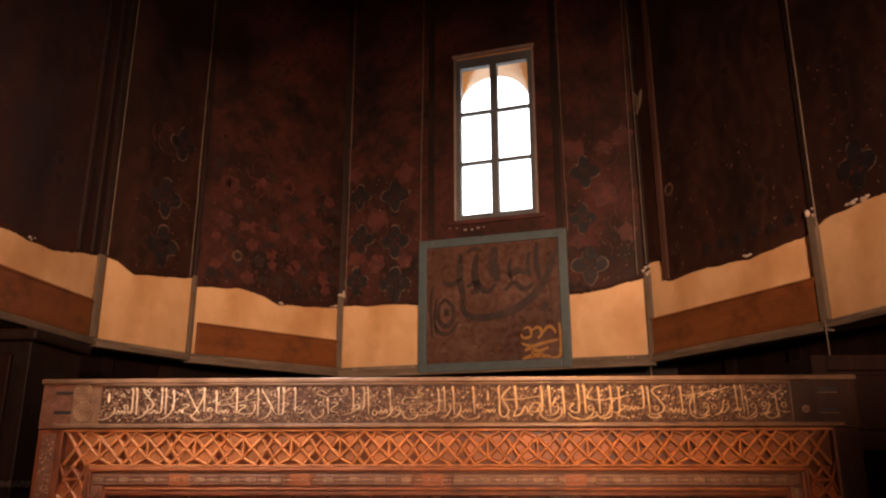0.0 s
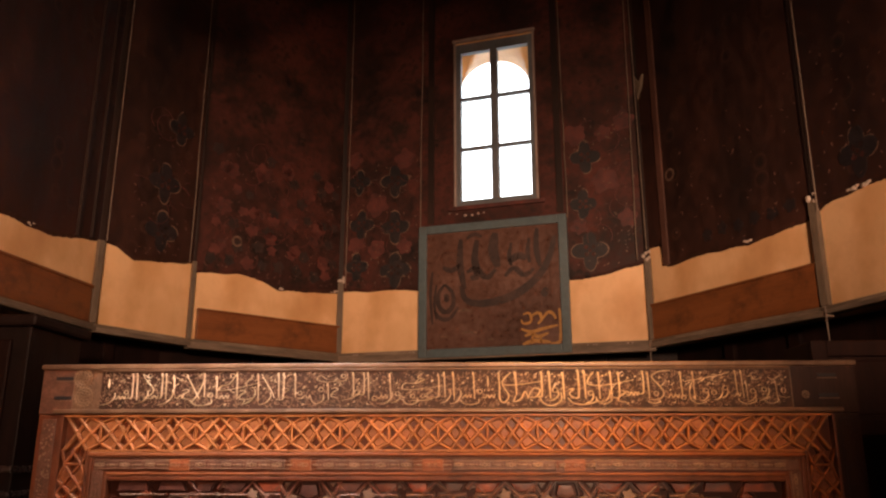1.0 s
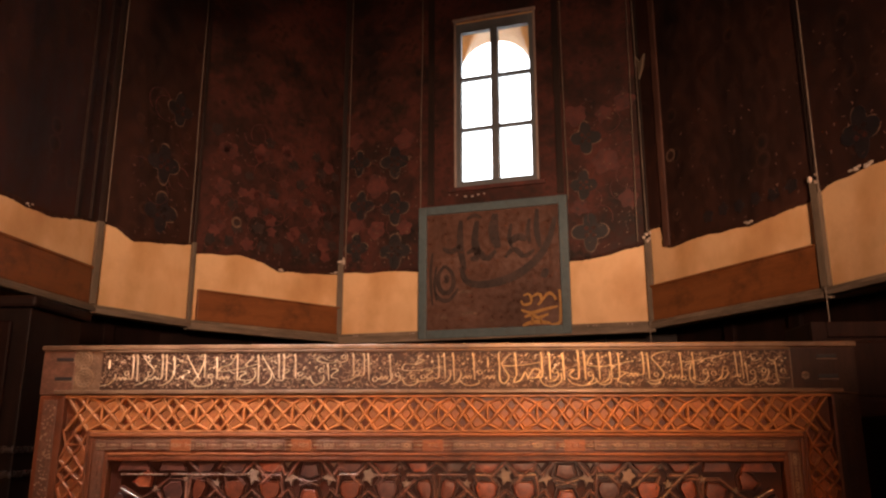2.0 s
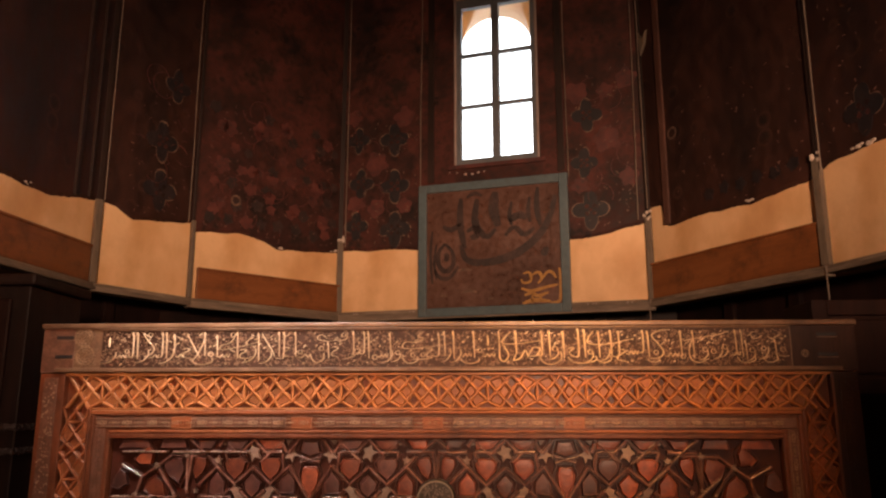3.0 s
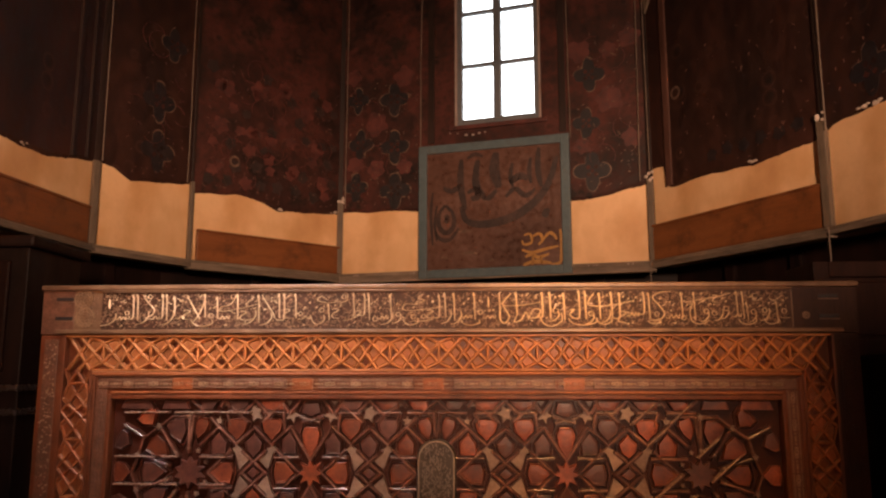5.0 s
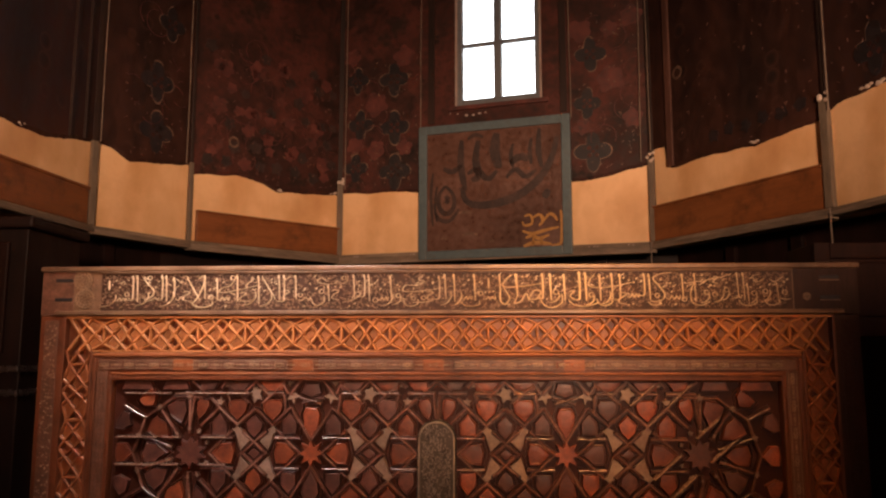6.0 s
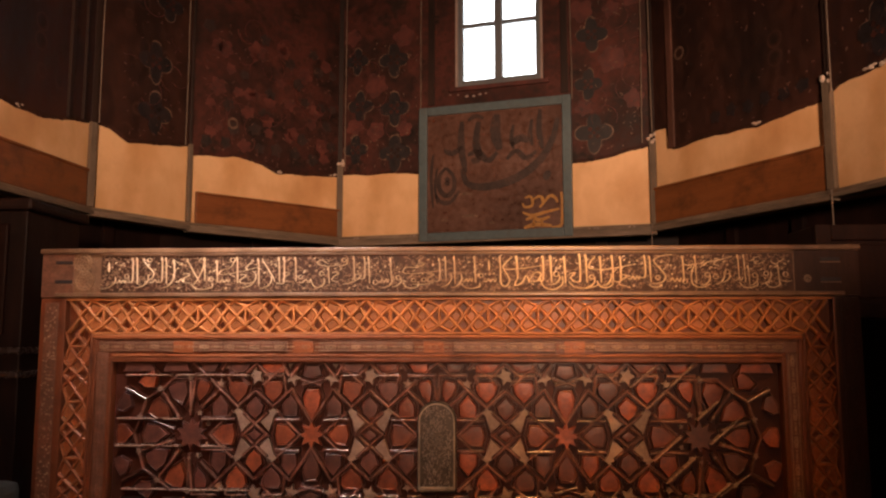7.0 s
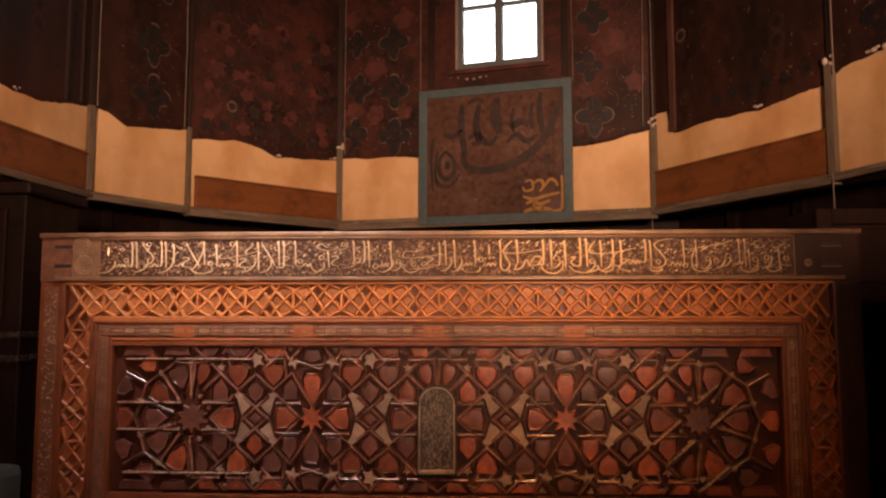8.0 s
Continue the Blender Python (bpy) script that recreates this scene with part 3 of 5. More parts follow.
for s, z, r in ((0.267, 2.974, 0.095), (0.117, 2.70, 0.075), (0.464, 3.29, 0.085), (0.09, 3.325, 0.07), (0.27, 2.66, 0.075), (0.47, 2.66, 0.06), (1.635, 3.31, 0.085), (1.82, 2.98, 0.10), (1.945, 2.722, 0.07), (1.645, 2.69, 0.06),
                (1.955, 3.37, 0.08), (1.82, 3.30, 0.06)):
    blossom("wall_4", s, z, r, PAINT_RED)
for s, z, r in ((0.16, 2.803, 0.065), (0.369, 2.796, 0.05), (0.508, 2.771, 0.05), (0.649, 2.788, 0.05), (0.491, 2.65, 0.05), (0.759, 3.002, 0.06), (0.20, 3.05, 0.06), (0.42, 3.08, 0.07), (0.85, 2.78, 0.06),
                (0.90, 2.55, 0.06), (0.68, 2.60, 0.05), (0.12, 2.52, 0.045), (0.60, 3.12, 0.05), (0.92, 3.10, 0.05)):
    blossom("wall_3", s, z, r, PAINT_RED)
rc = random.Random(21)
for row in range(7):
    for col in range(8):
        s, z = 0.11 + 0.117 * col + (0.058 if row % 2 else 0) + rc.uniform(-0.018, 0.018), 2.455 + 0.118 * row + rc.uniform(-0.018, 0.018)
        if s < 1.02 and rc.random() < 0.92 - 0.07 * row:
            if (row + col) % 3 == 0:
                blossom("wall_3", s, z, rc.uniform(0.034, 0.048), PAINT_DIM)
            else:
                blossom("wall_3", s, z, rc.uniform(0.032, 0.050), rc.choice((PAINT_RED, PAINT_RED, PAINT_DIM)))
for q in range(6):
    blossom("wall_5", 0.50 + q * 0.11, 2.47 + 0.012 * (q % 2), 0.04, PAINT_DARK)
for name, s, z, r in (("wall_3", 0.263, 2.593, 0.036), ("wall_5", 0.25, 2.908, 0.040)):
    ring = bmesh.new()
    for k0, k1, y in ((1.0, 0.62, -0.0137),):
        va = [[ring.verts.new((s + r * k * math.cos(a), y, z + r * k * math.sin(a))) for a in [q * math.tau / 18 for q in range(18)]] for k in (k0, k1)]
        for q in range(18):
            ring.faces.new((va[0][q], va[0][(q + 1) % 18], va[1][(q + 1) % 18], va[1][q]))
    part("painted_ring", ring, PAINT_PALE, BY[name])
# winding stems between the flowers
for name, s0, s1, z0, z1, seed in (("wall_3", 0.08, 1.0, 2.42, 3.1, 1), ("wall_3", 0.1, 0.98, 2.45, 3.2, 2), ("wall_3", 0.1, 0.98, 2.45, 3.3, 7), ("wall_2", 0.2, 0.55, 2.45, 3.3, 3), ("wall_4", 0.06, 0.55, 2.42, 3.3, 4),
                                   ("wall_4", 1.62, 2.0, 2.45, 3.4, 5)):
    bm = bmesh.new()
    for k in range(9):
        a = seed * 2.1 + k * 1.7
        x, z = s0 + (s1 - s0) * ((k * 0.618 + seed * 0.3) % 1), z0 + (z1 - z0) * ((k * 0.382 + seed * 0.17) % 1)
        for q in range(12):
            x2, z2 = x + 0.026 * math.cos(a), z + 0.026 * math.sin(a)
            if s0 < x2 < s1 and z0 < z2 < z1:
                bar(bm, (x, z), (x2, z2), 0.0045, -0.006, -0.0132 - 0.0001 * (k % 4))
            x, z, a = x2, z2, a + 0.34 * (1 if k % 2 else -1)
    part("painted_stem", bm, PAINT_RED, BY[name])

# small worn flecks of paler paint among the flowers
rf = random.Random(33)
for name, s0, s1, z1, n in (("wall_2", 0.15, 0.56, 3.3, 45), ("wall_3", 0.06, 1.02, 3.25, 170), ("wall_4", 0.06, 0.56, 3.4, 80), ("wall_4", 1.62, 2.0, 3.5, 70), ("wall_5", 0.25, 1.15, 3.2, 60), ("wall_6", 0.06, 0.7, 3.2, 40)):
    bm = bmesh.new()
    for k in range(n):
        x, a, d = rf.uniform(s0, s1), rf.uniform(0, math.pi), rf.uniform(0.006, 0.020)
        z = edge_height(name, x) + 0.04 + (z1 - 2.45) * rf.random() ** 1.5
        bar(bm, (x, z), (x + d * math.cos(a), z + d * math.sin(a)), rf.uniform(0.004, 0.009), -0.006, -0.0136 - 0.0001 * (k % 5))
    tagged(part("paint_fleck", bm, PAINT_PALE if name == "wall_4" else PAINT_FLECK, BY[name], "worn flecks of ochre and rose paint"), kind="stuff")

# dark raised strips that stand in for the edges of a shallow window recess
for s in (0.66, 1.53):
    part("niche_edge", boxed(s - 0.022, s + 0.022, -0.020, 0.0, 2.80, TOP - 0.01, bevel=0.002), RIB, BY["wall_4"])

# window
m4, L4 = facet(4)
win = empty("window_1", m4, "tall six-pane window with grey sash and dusty white surround", "window", kind="structure")
x0, x1, z0, z1 = WIN
sur = bmesh.new()
box(sur, x0 - 0.011, x0 + 0.004, -0.020, 0.0, z0 - 0.02, z1 + 0.02, bevel=0.004)
box(sur, x1 - 0.004, x1 + 0.011, -0.020, 0.0, z0 - 0.02, z1 + 0.02, bevel=0.004)
part("surround", sur, WHITE, win)
part("lintel", boxed(x0 - 0.018, x1 + 0.018, -0.030, 0.0, z1 + 0.010, z1 + 0.030, bevel=0.005), WHITE, win)
part("window_sill", boxed(x0 - 0.05, x1 + 0.05, -0.032, 0.0, z0 - 0.032, z0 - 0.004, bevel=0.006), PAINT_RED, win, "dark red sill")
fr = bmesh.new()
box(fr, x0, x0 + 0.036, -0.004, 0.04, z0, z1, bevel=0.004)
box(fr, x1 - 0.036, x1, -0.004, 0.04, z0, z1, bevel=0.004)
box(fr, x0 + 0.036, x1 - 0.036, -0.004, 0.04, z0, z0 + 0.04, bevel=0.004)
box(fr, x0 + 0.036, x1 - 0.036, -0.004, 0.04, z1 - 0.07, z1, bevel=0.004)
part("window_frame", fr, SASH, win)
part("mullion", boxed(1.082, 1.132, -0.008, 0.045, z0 + 0.03, z1 - 0.06, bevel=0.005), SASH, win)
ROWS_Z = (z0 + 0.04, 3.315, 3.685, z1 - 0.07)
for z in ROWS_Z[1:3]:
    for a, b in ((x0 + 0.03, 1.085), (1.13, x1 - 0.03)):
        part("glazing_bar", boxed(a, b, 0.0, 0.035, z - 0.011, z + 0.011, bevel=0.003), SASH, win)
for a, b in ((x0 + 0.034, 1.084), (1.13, x1 - 0.034)):
    for za, zb in zip(ROWS_Z, ROWS_Z[1:]):
        pane = part("pane", boxed(a, b, 0.016, 0.020, za - 0.002, zb + 0.002), GLASS, win)
        pane.visible_shadow = False
ob = part("backdrop", boxed(-12, 12, 9.0, 9.05, -1, 16), GLOW)
ob.matrix_world = m4
tagged(ob, "bright white sky outside the window", "sky", kind="structure")

# framed calligraphy under the window
pic = empty("framed_calligraphy", m4 @ Matrix.Translation((0, -0.05, 0)), "dark calligraphy painting in a blue-grey wooden frame leaning on the wall", "picture")
fa, fb, fz0, fz1 = 0.590, 1.572, 1.900, 2.772
bw = 0.055
part("frame_side", boxed(fa, fa + bw, -0.012, 0.022, fz0, fz1, bevel=0.005), FRAME_BLUE, pic)
part("frame_side", boxed(fb - bw, fb, -0.012, 0.022, fz0, fz1, bevel=0.005), FRAME_BLUE, pic)
part("frame_top", boxed(fa + bw, fb - bw, -0.010, 0.020, fz1 - bw, fz1, bevel=0.005), FRAME_BLUE, pic)
part("frame_bottom", boxed(fa + bw, fb - bw, -0.010, 0.020, fz0, fz0 + bw, bevel=0.005), FRAME_BLUE, pic)
part("painting", boxed(fa + bw - 0.005, fb - bw + 0.005, 0.004, 0.018, fz0 + bw - 0.005, fz1 - bw + 0.005), PICTURE, pic, "aged brown painted ground")
def ribbon(bm, pts, w, y):
    """Brush stroke through the points, thinner at its ends."""
    rows, n = [], 6 * (len(pts) - 1)
    for k in range(n + 1):
        u = k / 6
        i = min(int(u), len(pts) - 2)
        f = u - i
        p0, p1, p2, p3 = (Vector(pts[max(0, min(len(pts) - 1, q))]) for q in (i - 1, i, i + 1, i + 2))
        c = 0.5 * (2 * p1 + (p2 - p0) * f + (2 * p0 - 5 * p1 + 4 * p2 - p3) * f * f + (3 * p1 - p0 - 3 * p2 + p3) * f ** 3)
        d = (p2 - p1).normalized()
        h = w * (0.35 + 0.65 * math.sin(math.pi * (0.08 + 0.84 * k / n)))
        rows.append((bm.verts.new((c.x - d.y * h, y, c.y + d.x * h)), bm.verts.new((c.x + d.y * h, y, c.y - d.x * h))))
    for (p, q), (r, t) in zip(rows, rows[1:]):
        bm.faces.new((p, q, t, r))
    return bm


def brush(w, *pts):
    """Broad dark stroke of the old writing."""
    part("brush_stroke", ribbon(bmesh.new(), pts, w, 0.0010), INK, pic)


def gold(w, *pts):
    """Stroke of the small gold writing in the corner, which cannot be read."""
    part("gold_bar", ribbon(bmesh.new(), pts, w, 0.0012), YELLOW, pic)


brush(0.0267, (1.491, 2.634), (1.453, 2.499), (1.381, 2.384), (1.265, 2.294), (1.136, 2.246), (1.007, 2.233), (0.910, 2.262), (0.878, 2.358))
brush(0.0110, (0.684, 2.461), (0.671, 2.307), (0.684, 2.115))
brush(0.0094, (0.712, 2.371), (0.697, 2.256), (0.712, 2.141))
brush(0.0173, (0.768, 2.371), (0.819, 2.313), (0.823, 2.230), (0.777, 2.189), (0.730, 2.230), (0.726, 2.313), (0.768, 2.371))
brush(0.0189, (0.768, 2.307), (0.785, 2.281), (0.768, 2.258))
brush(0.0142, (0.858, 2.217), (0.800, 2.147), (0.735, 2.153), (0.697, 2.205))
brush(0.0235, (0.878, 2.666), (0.872, 2.499), (0.901, 2.333))
brush(0.0189, (0.755, 2.486), (0.813, 2.461), (0.878, 2.499))
brush(0.0267, (0.987, 2.653), (0.971, 2.525), (0.987, 2.422), (0.942, 2.397))
brush(0.0205, (0.916, 2.442), (0.981, 2.461), (1.046, 2.397), (1.110, 2.448))
brush(0.0346, (1.108, 2.691), (1.095, 2.576), (1.123, 2.461))
brush(0.0251, (1.194, 2.486), (1.252, 2.525), (1.310, 2.506))
brush(0.0142, (1.213, 2.615), (1.198, 2.525), (1.213, 2.461))
brush(0.0142, (1.330, 2.640), (1.319, 2.550), (1.330, 2.474))
brush(0.0189, (1.381, 2.698), (1.374, 2.563), (1.394, 2.448))
brush(0.0173, (1.168, 2.397), (1.226, 2.448), (1.291, 2.397), (1.356, 2.435))
brush(0.0315, (1.401, 2.294), (1.420, 2.281), (1.440, 2.275))
brush(0.0142, (0.916, 2.666), (0.968, 2.691), (1.020, 2.672))
gold(0.0112, (1.504, 2.173), (1.511, 2.077), (1.502, 1.974), (1.446, 1.959))
gold(0.0125, (1.272, 1.961), (1.343, 1.980), (1.446, 1.968))
gold(0.0100, (1.265, 2.057), (1.330, 2.038), (1.420, 2.057), (1.491, 2.070))
gold(0.0088, (1.278, 2.147), (1.317, 2.153), (1.327, 2.102), (1.281, 2.089), (1.265, 2.115))
gold(0.0100, (1.330, 2.134), (1.375, 2.153), (1.394, 2.115), (1.369, 2.083))
gold(0.0100, (1.401, 2.115), (1.433, 2.153), (1.465, 2.141), (1.482, 2.109))
gold(0.0112, (1.285, 2.012), (1.330, 2.025), (1.369, 2.006), (1.433, 2.025))
gold(0.0075, (1.336, 2.025), (1.330, 1.961))
gold(0.0075, (1.381, 2.012), (1.388, 1.964))
# pale strokes low on the painting that stand in for glare on it
for x, z, d in ((0.90, 2.19, 0.09), (0.93, 2.05, 0.10), (1.07, 2.00, 0.03), (0.76, 2.03, 0.04)):
    part("scuff", ribbon(bmesh.new(), [(x - d / 2, z), (x, z + 0.006), (x + d / 2, z - 0.002)], 0.008, 0.0016), PAINT_PALE, pic)

# cupboards below the ledge, the dark there put into their wood colours
cup = empty("wall_cupboard", pose(1.27, 3.06, 1.373), "dark brown wooden wall cupboard in shadow beside the tomb", "cupboard")
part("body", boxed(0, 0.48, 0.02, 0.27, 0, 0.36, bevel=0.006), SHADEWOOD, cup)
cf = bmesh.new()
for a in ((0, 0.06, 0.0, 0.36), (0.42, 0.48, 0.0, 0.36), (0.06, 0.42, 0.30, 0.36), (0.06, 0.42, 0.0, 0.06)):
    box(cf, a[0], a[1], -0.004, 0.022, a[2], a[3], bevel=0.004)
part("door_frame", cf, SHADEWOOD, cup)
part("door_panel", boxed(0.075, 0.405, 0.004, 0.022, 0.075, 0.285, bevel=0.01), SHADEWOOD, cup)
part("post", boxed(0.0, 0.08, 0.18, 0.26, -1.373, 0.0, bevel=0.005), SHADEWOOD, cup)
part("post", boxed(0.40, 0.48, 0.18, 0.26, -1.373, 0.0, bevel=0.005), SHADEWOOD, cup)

cab = empty("tall_cabinet", pose(-1.745, 2.90, 0), "tall wooden cabinet, near black to hold its shade, with glossy mouldings", "cabinet")
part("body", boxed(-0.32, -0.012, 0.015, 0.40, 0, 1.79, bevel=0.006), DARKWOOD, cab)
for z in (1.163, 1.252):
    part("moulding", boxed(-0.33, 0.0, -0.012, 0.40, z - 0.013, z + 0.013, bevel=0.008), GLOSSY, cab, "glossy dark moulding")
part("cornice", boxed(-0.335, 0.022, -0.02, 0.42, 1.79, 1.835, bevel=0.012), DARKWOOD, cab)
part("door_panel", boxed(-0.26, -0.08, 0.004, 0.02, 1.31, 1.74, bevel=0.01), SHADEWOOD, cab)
blk = bmesh.new()
box(blk, -2.06, -1.698, 2.74, 2.885, 0.0, 0.785, bevel=0.035)
tagged(part("stone_block", blk, STONE), "pale grey rounded stone block in front of the cabinet", "stone block")

# bodies made up for the two unseen fill lamps, turned to the tomb
for eye, aim, r in ((FILL_LAMPS[0][0], FILL_LAMPS[0][1], 0.105), (FILL_LAMPS[1][0], FILL_LAMPS[1][1], 0.08)):
    lamp = empty("fill_lamp_body", pose(*eye), "made-up hanging lamp body around an unseen fill light", "lamp", "hanging lamps")
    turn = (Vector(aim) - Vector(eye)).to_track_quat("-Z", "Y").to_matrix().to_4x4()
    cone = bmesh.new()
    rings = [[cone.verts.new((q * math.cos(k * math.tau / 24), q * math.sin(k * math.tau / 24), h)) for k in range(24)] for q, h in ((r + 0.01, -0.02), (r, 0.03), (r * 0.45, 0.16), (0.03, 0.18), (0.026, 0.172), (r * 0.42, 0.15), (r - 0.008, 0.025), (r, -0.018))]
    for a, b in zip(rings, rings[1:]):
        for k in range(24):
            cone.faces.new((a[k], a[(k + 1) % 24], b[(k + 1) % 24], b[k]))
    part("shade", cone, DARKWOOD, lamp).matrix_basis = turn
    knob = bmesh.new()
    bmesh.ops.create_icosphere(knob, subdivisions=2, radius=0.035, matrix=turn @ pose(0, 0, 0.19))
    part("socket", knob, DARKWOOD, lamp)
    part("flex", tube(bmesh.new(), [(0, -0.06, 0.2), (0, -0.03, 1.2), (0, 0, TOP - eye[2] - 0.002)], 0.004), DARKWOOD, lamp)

# plinth under the tomb
tagged(part("tomb_plinth", boxed(-1.60, 1.31, 2.50, 3.85, 0.0, 0.36, bevel=0.02), STONE), "plain grey stone plinth under the carved tomb", "plinth")

# the carved wooden tomb: x along its front from its middle, y into it, z up
HALF, DEEP = 1.353, 1.15
tomb = empty("wooden_cenotaph", pose(-0.147, 2.6, 0), "large carved red walnut cenotaph with gilded inscription and inlaid star panel", "cenotaph")
part("carcass", boxed(-HALF + 0.02, HALF - 0.02, 0.045, DEEP, 0.36, 1.584), DARKWOOD, tomb)
part("side_panel", boxed(-HALF, -HALF + 0.03, 0.04, DEEP, 0.36, 1.585, bevel=0.006), STILE, tomb)
part("side_panel", boxed(HALF - 0.03, HALF, 0.04, DEEP, 0.36, 1.585, bevel=0.006), STILE, tomb)
part("lid", boxed(-HALF - 0.006, HALF + 0.006, -0.012, DEEP + 0.006, 1.586, 1.603, bevel=0.005), BANDWOOD, tomb)

# inscription rail
rail = part("inscription_rail", boxed(-HALF, HALF, 0.0, 0.045, 1.437, 1.586, bevel=0.003), BANDWOOD, tomb, "brown wooden rail with gilded raised script")
part("rail_moulding", boxed(-1.15, 1.145, -0.009, 0.002, 1.5785, 1.5855, bevel=0.003), BANDWOOD, rail)
part("rail_moulding", boxed(-HALF + 0.05, HALF - 0.05, -0.012, 0.002, 1.4385, 1.4525, bevel=0.005), BANDWOOD, rail)
part("script_field", boxed(-1.148, 1.146, -0.0012, 0.002, 1.4535, 1.5775), SCRIPT_GROUND, rail, "dark ground behind the script")

# the script: a pen draws joined letters; stations, placed to fit the camera's view, run along the rail, heights up from
# its foot, one unit is about 6.5 mm
SCRIPT = []


def along(u):
    return -1.3818 + 0.0065877 * u - 8.0e-7 * u * u


def pen(pts, w=0.5):
    SCRIPT.append((pts, w))


def alif(u, top=18, foot=4, w=0.6, lean=0.3):
    pen([(u - 0.9, top - 1.4), (u - 0.35, top), (u, (top + foot) / 2), (u + lean, foot)], w)


def lam(u, top=18, foot=4, run=4.0, w=0.6):
    pen([(u - 0.8, top - 1.2), (u - 0.2, top), (u + 0.1, (top + foot) / 2), (u, foot + 1.2), (u - 1.0, foot), (u - run, foot + 0.4)], w)


def tail(u, v, run=5.0, drop=5.0, w=0.55):
    pen([(u, v), (u + 0.1, v - drop * 0.4), (u - run * 0.4, v - drop * 0.85), (u - run, v - drop)], w)


def cup(u0, u1, v, drop=4.0, w=0.55):
    pen([(u1, v), (u1 + 0.1, v - drop * 0.6), (u1 * 0.6 + u0 * 0.4, v - drop), (u1 * 0.2 + u0 * 0.8, v - drop * 0.8), (u0, v - drop * 0.1)], w)


def loop(u, v, r=1.3, w=0.42):
    pen([(u + r * math.cos(a), v + r * 0.9 * math.sin(a)) for a in [0.6 + k * math.tau / 8 for k in range(9)]], w)


def waw(u, v, run=4.5, drop=5.0):
    loop(u, v)
    tail(u + 1.2, v - 0.4, run, drop)


def teeth(u0, u1, v, n=3, rise=1.8, w=0.45):
    pts = [(u1, v + rise)]
    for k in range(n):
        a = u1 + (u0 - u1) * (k + 0.5) / n
        pts += [(a + (u1 - u0) * 0.2 / n, v), (a - (u1 - u0) * 0.25 / n, v + rise * (0.9 if k < n - 1 else 0.2))]
    pen(pts + [(u0, v + 0.1)], w)


def line(u0, v0, u1, v1, sag=0.4, w=0.5):
    pen([(u0, v0), ((u0 + u1) / 2, (v0 + v1) / 2 - sag), (u1, v1)], w)


def hook(u, v, size=3.0, w=0.5):
    """Open head and belly of the letters like a hook."""
    pen([(u - size * 0.9, v + size * 0.8), (u - size * 0.2, v + size * 1.05), (u + size * 0.5, v + size * 0.7), (u - size * 0.6, v), (u - size * 0.8, v - size * 0.7), (u + size * 0.6, v - size)], w)


def dots(*places):
    for u, v in places:
        pen([(u - 0.5, v - 0.35), (u, v), (u + 0.5, v + 0.35)], 0.62)


def written(w=1.0):
    """One group of letters as one raised mesh, ridged along the pen's way."""
    bm = bmesh.new()
    for k, (pts, wide) in enumerate(SCRIPT):
        rows, n = [], 5 * (len(pts) - 1)
        for q in range(n + 1):
            i = min(q // 5, len(pts) - 2)
            f = q / 5 - i
            p0, p1, p2, p3 = (Vector(pts[max(0, min(len(pts) - 1, e))]) for e in (i - 1, i, i + 1, i + 2))
            c = 0.5 * (2 * p1 + (p2 - p0) * f + (2 * p0 - 5 * p1 + 4 * p2 - p3) * f * f + (3 * p1 - p0 - 3 * p2 + p3) * f ** 3)
            d = 0.5 * ((p2 - p0) + 2 * (2 * p0 - 5 * p1 + 4 * p2 - p3) * f + 3 * (3 * p1 - p0 - 3 * p2 + p3) * f * f)
            d = d.normalized() if d.length > 1e-6 else (p2 - p1).normalized()
            # a broad nib: uprights are full, runs to the side are thinner
            h = 0.86 * wide * w * (0.62 + 0.38 * abs(d.y)) * (0.45 + 0.55 * math.sin(math.pi * (0.12 + 0.80 * q / n)))
            up = -0.0050 - 0.0003 * (k % 3)
            rows.append([bm.verts.new((along(c.x - d.y * h * e), y, 1.457 + 0.00630 * (c.y + d.x * h * e))) for e, y in ((1, -0.0008), (0.65, up + 0.001), (0, up), (-0.65, up + 0.001), (-1, -0.0008))])
        for a, b in zip(rows, rows[1:]):
            for e in range(4):
                bm.faces.new((a[e], a[e + 1], b[e + 1], b[e]))
    SCRIPT.clear()
    bmesh.ops.recalc_face_normals(bm, faces=bm.faces)
    return part("inscription_word", bm, GILT, rail)


# from the left end of the rail to its right end
pen([(39.7, 10.5), (39.7, 12.8), (39.6, 15.5)], 0.8)
tail(43.2, 8, 7.5, 6.5)
teeth(43, 49, 4.6, 3)
loop(49.3, 8.2, 1.1)
lam(52.4, 18, 5, 3.4)
alif(54.8, 18, 4)
dots((45.5, 12), (48, 14), (43.5, 15.5), (46.5, 1.4))
written(0.85)
tail(60.5, 9, 6.5, 7)
pen([(57.4, 17.6), (60, 14), (63.5, 10), (62.5, 7), (58.5, 5.2)], 0.55)
line(58, 17.8, 62, 15.5)
loop(61.2, 17, 1.1)
teeth(61, 66.5, 4.8, 2)
lam(68, 18, 5, 3)
alif(70.2, 18, 4.4)
dots((64.5, 12), (66, 15))
written(0.85)
tail(73.8, 9.5, 7.5, 8)
alif(74.4, 17, 7)
teeth(75, 80, 5, 2)
hook(81.3, 7, 2.6)
pen([(80.8, 17.5), (83, 13.5), (86, 8.5), (88.2, 4.8)], 0.55)
pen([(90.8, 18), (89.5, 12), (87, 6.5), (84.6, 3.4)], 0.55)
alif(90.6, 18, 5.5)
dots((77, 2), (76.5, 12.5), (78.5, 14.5))
written(0.85)
cup(83.5, 94.6, 4.5, 3.4)
loop(94, 6.6, 1.3)
alif(97.2, 16.5, 5)
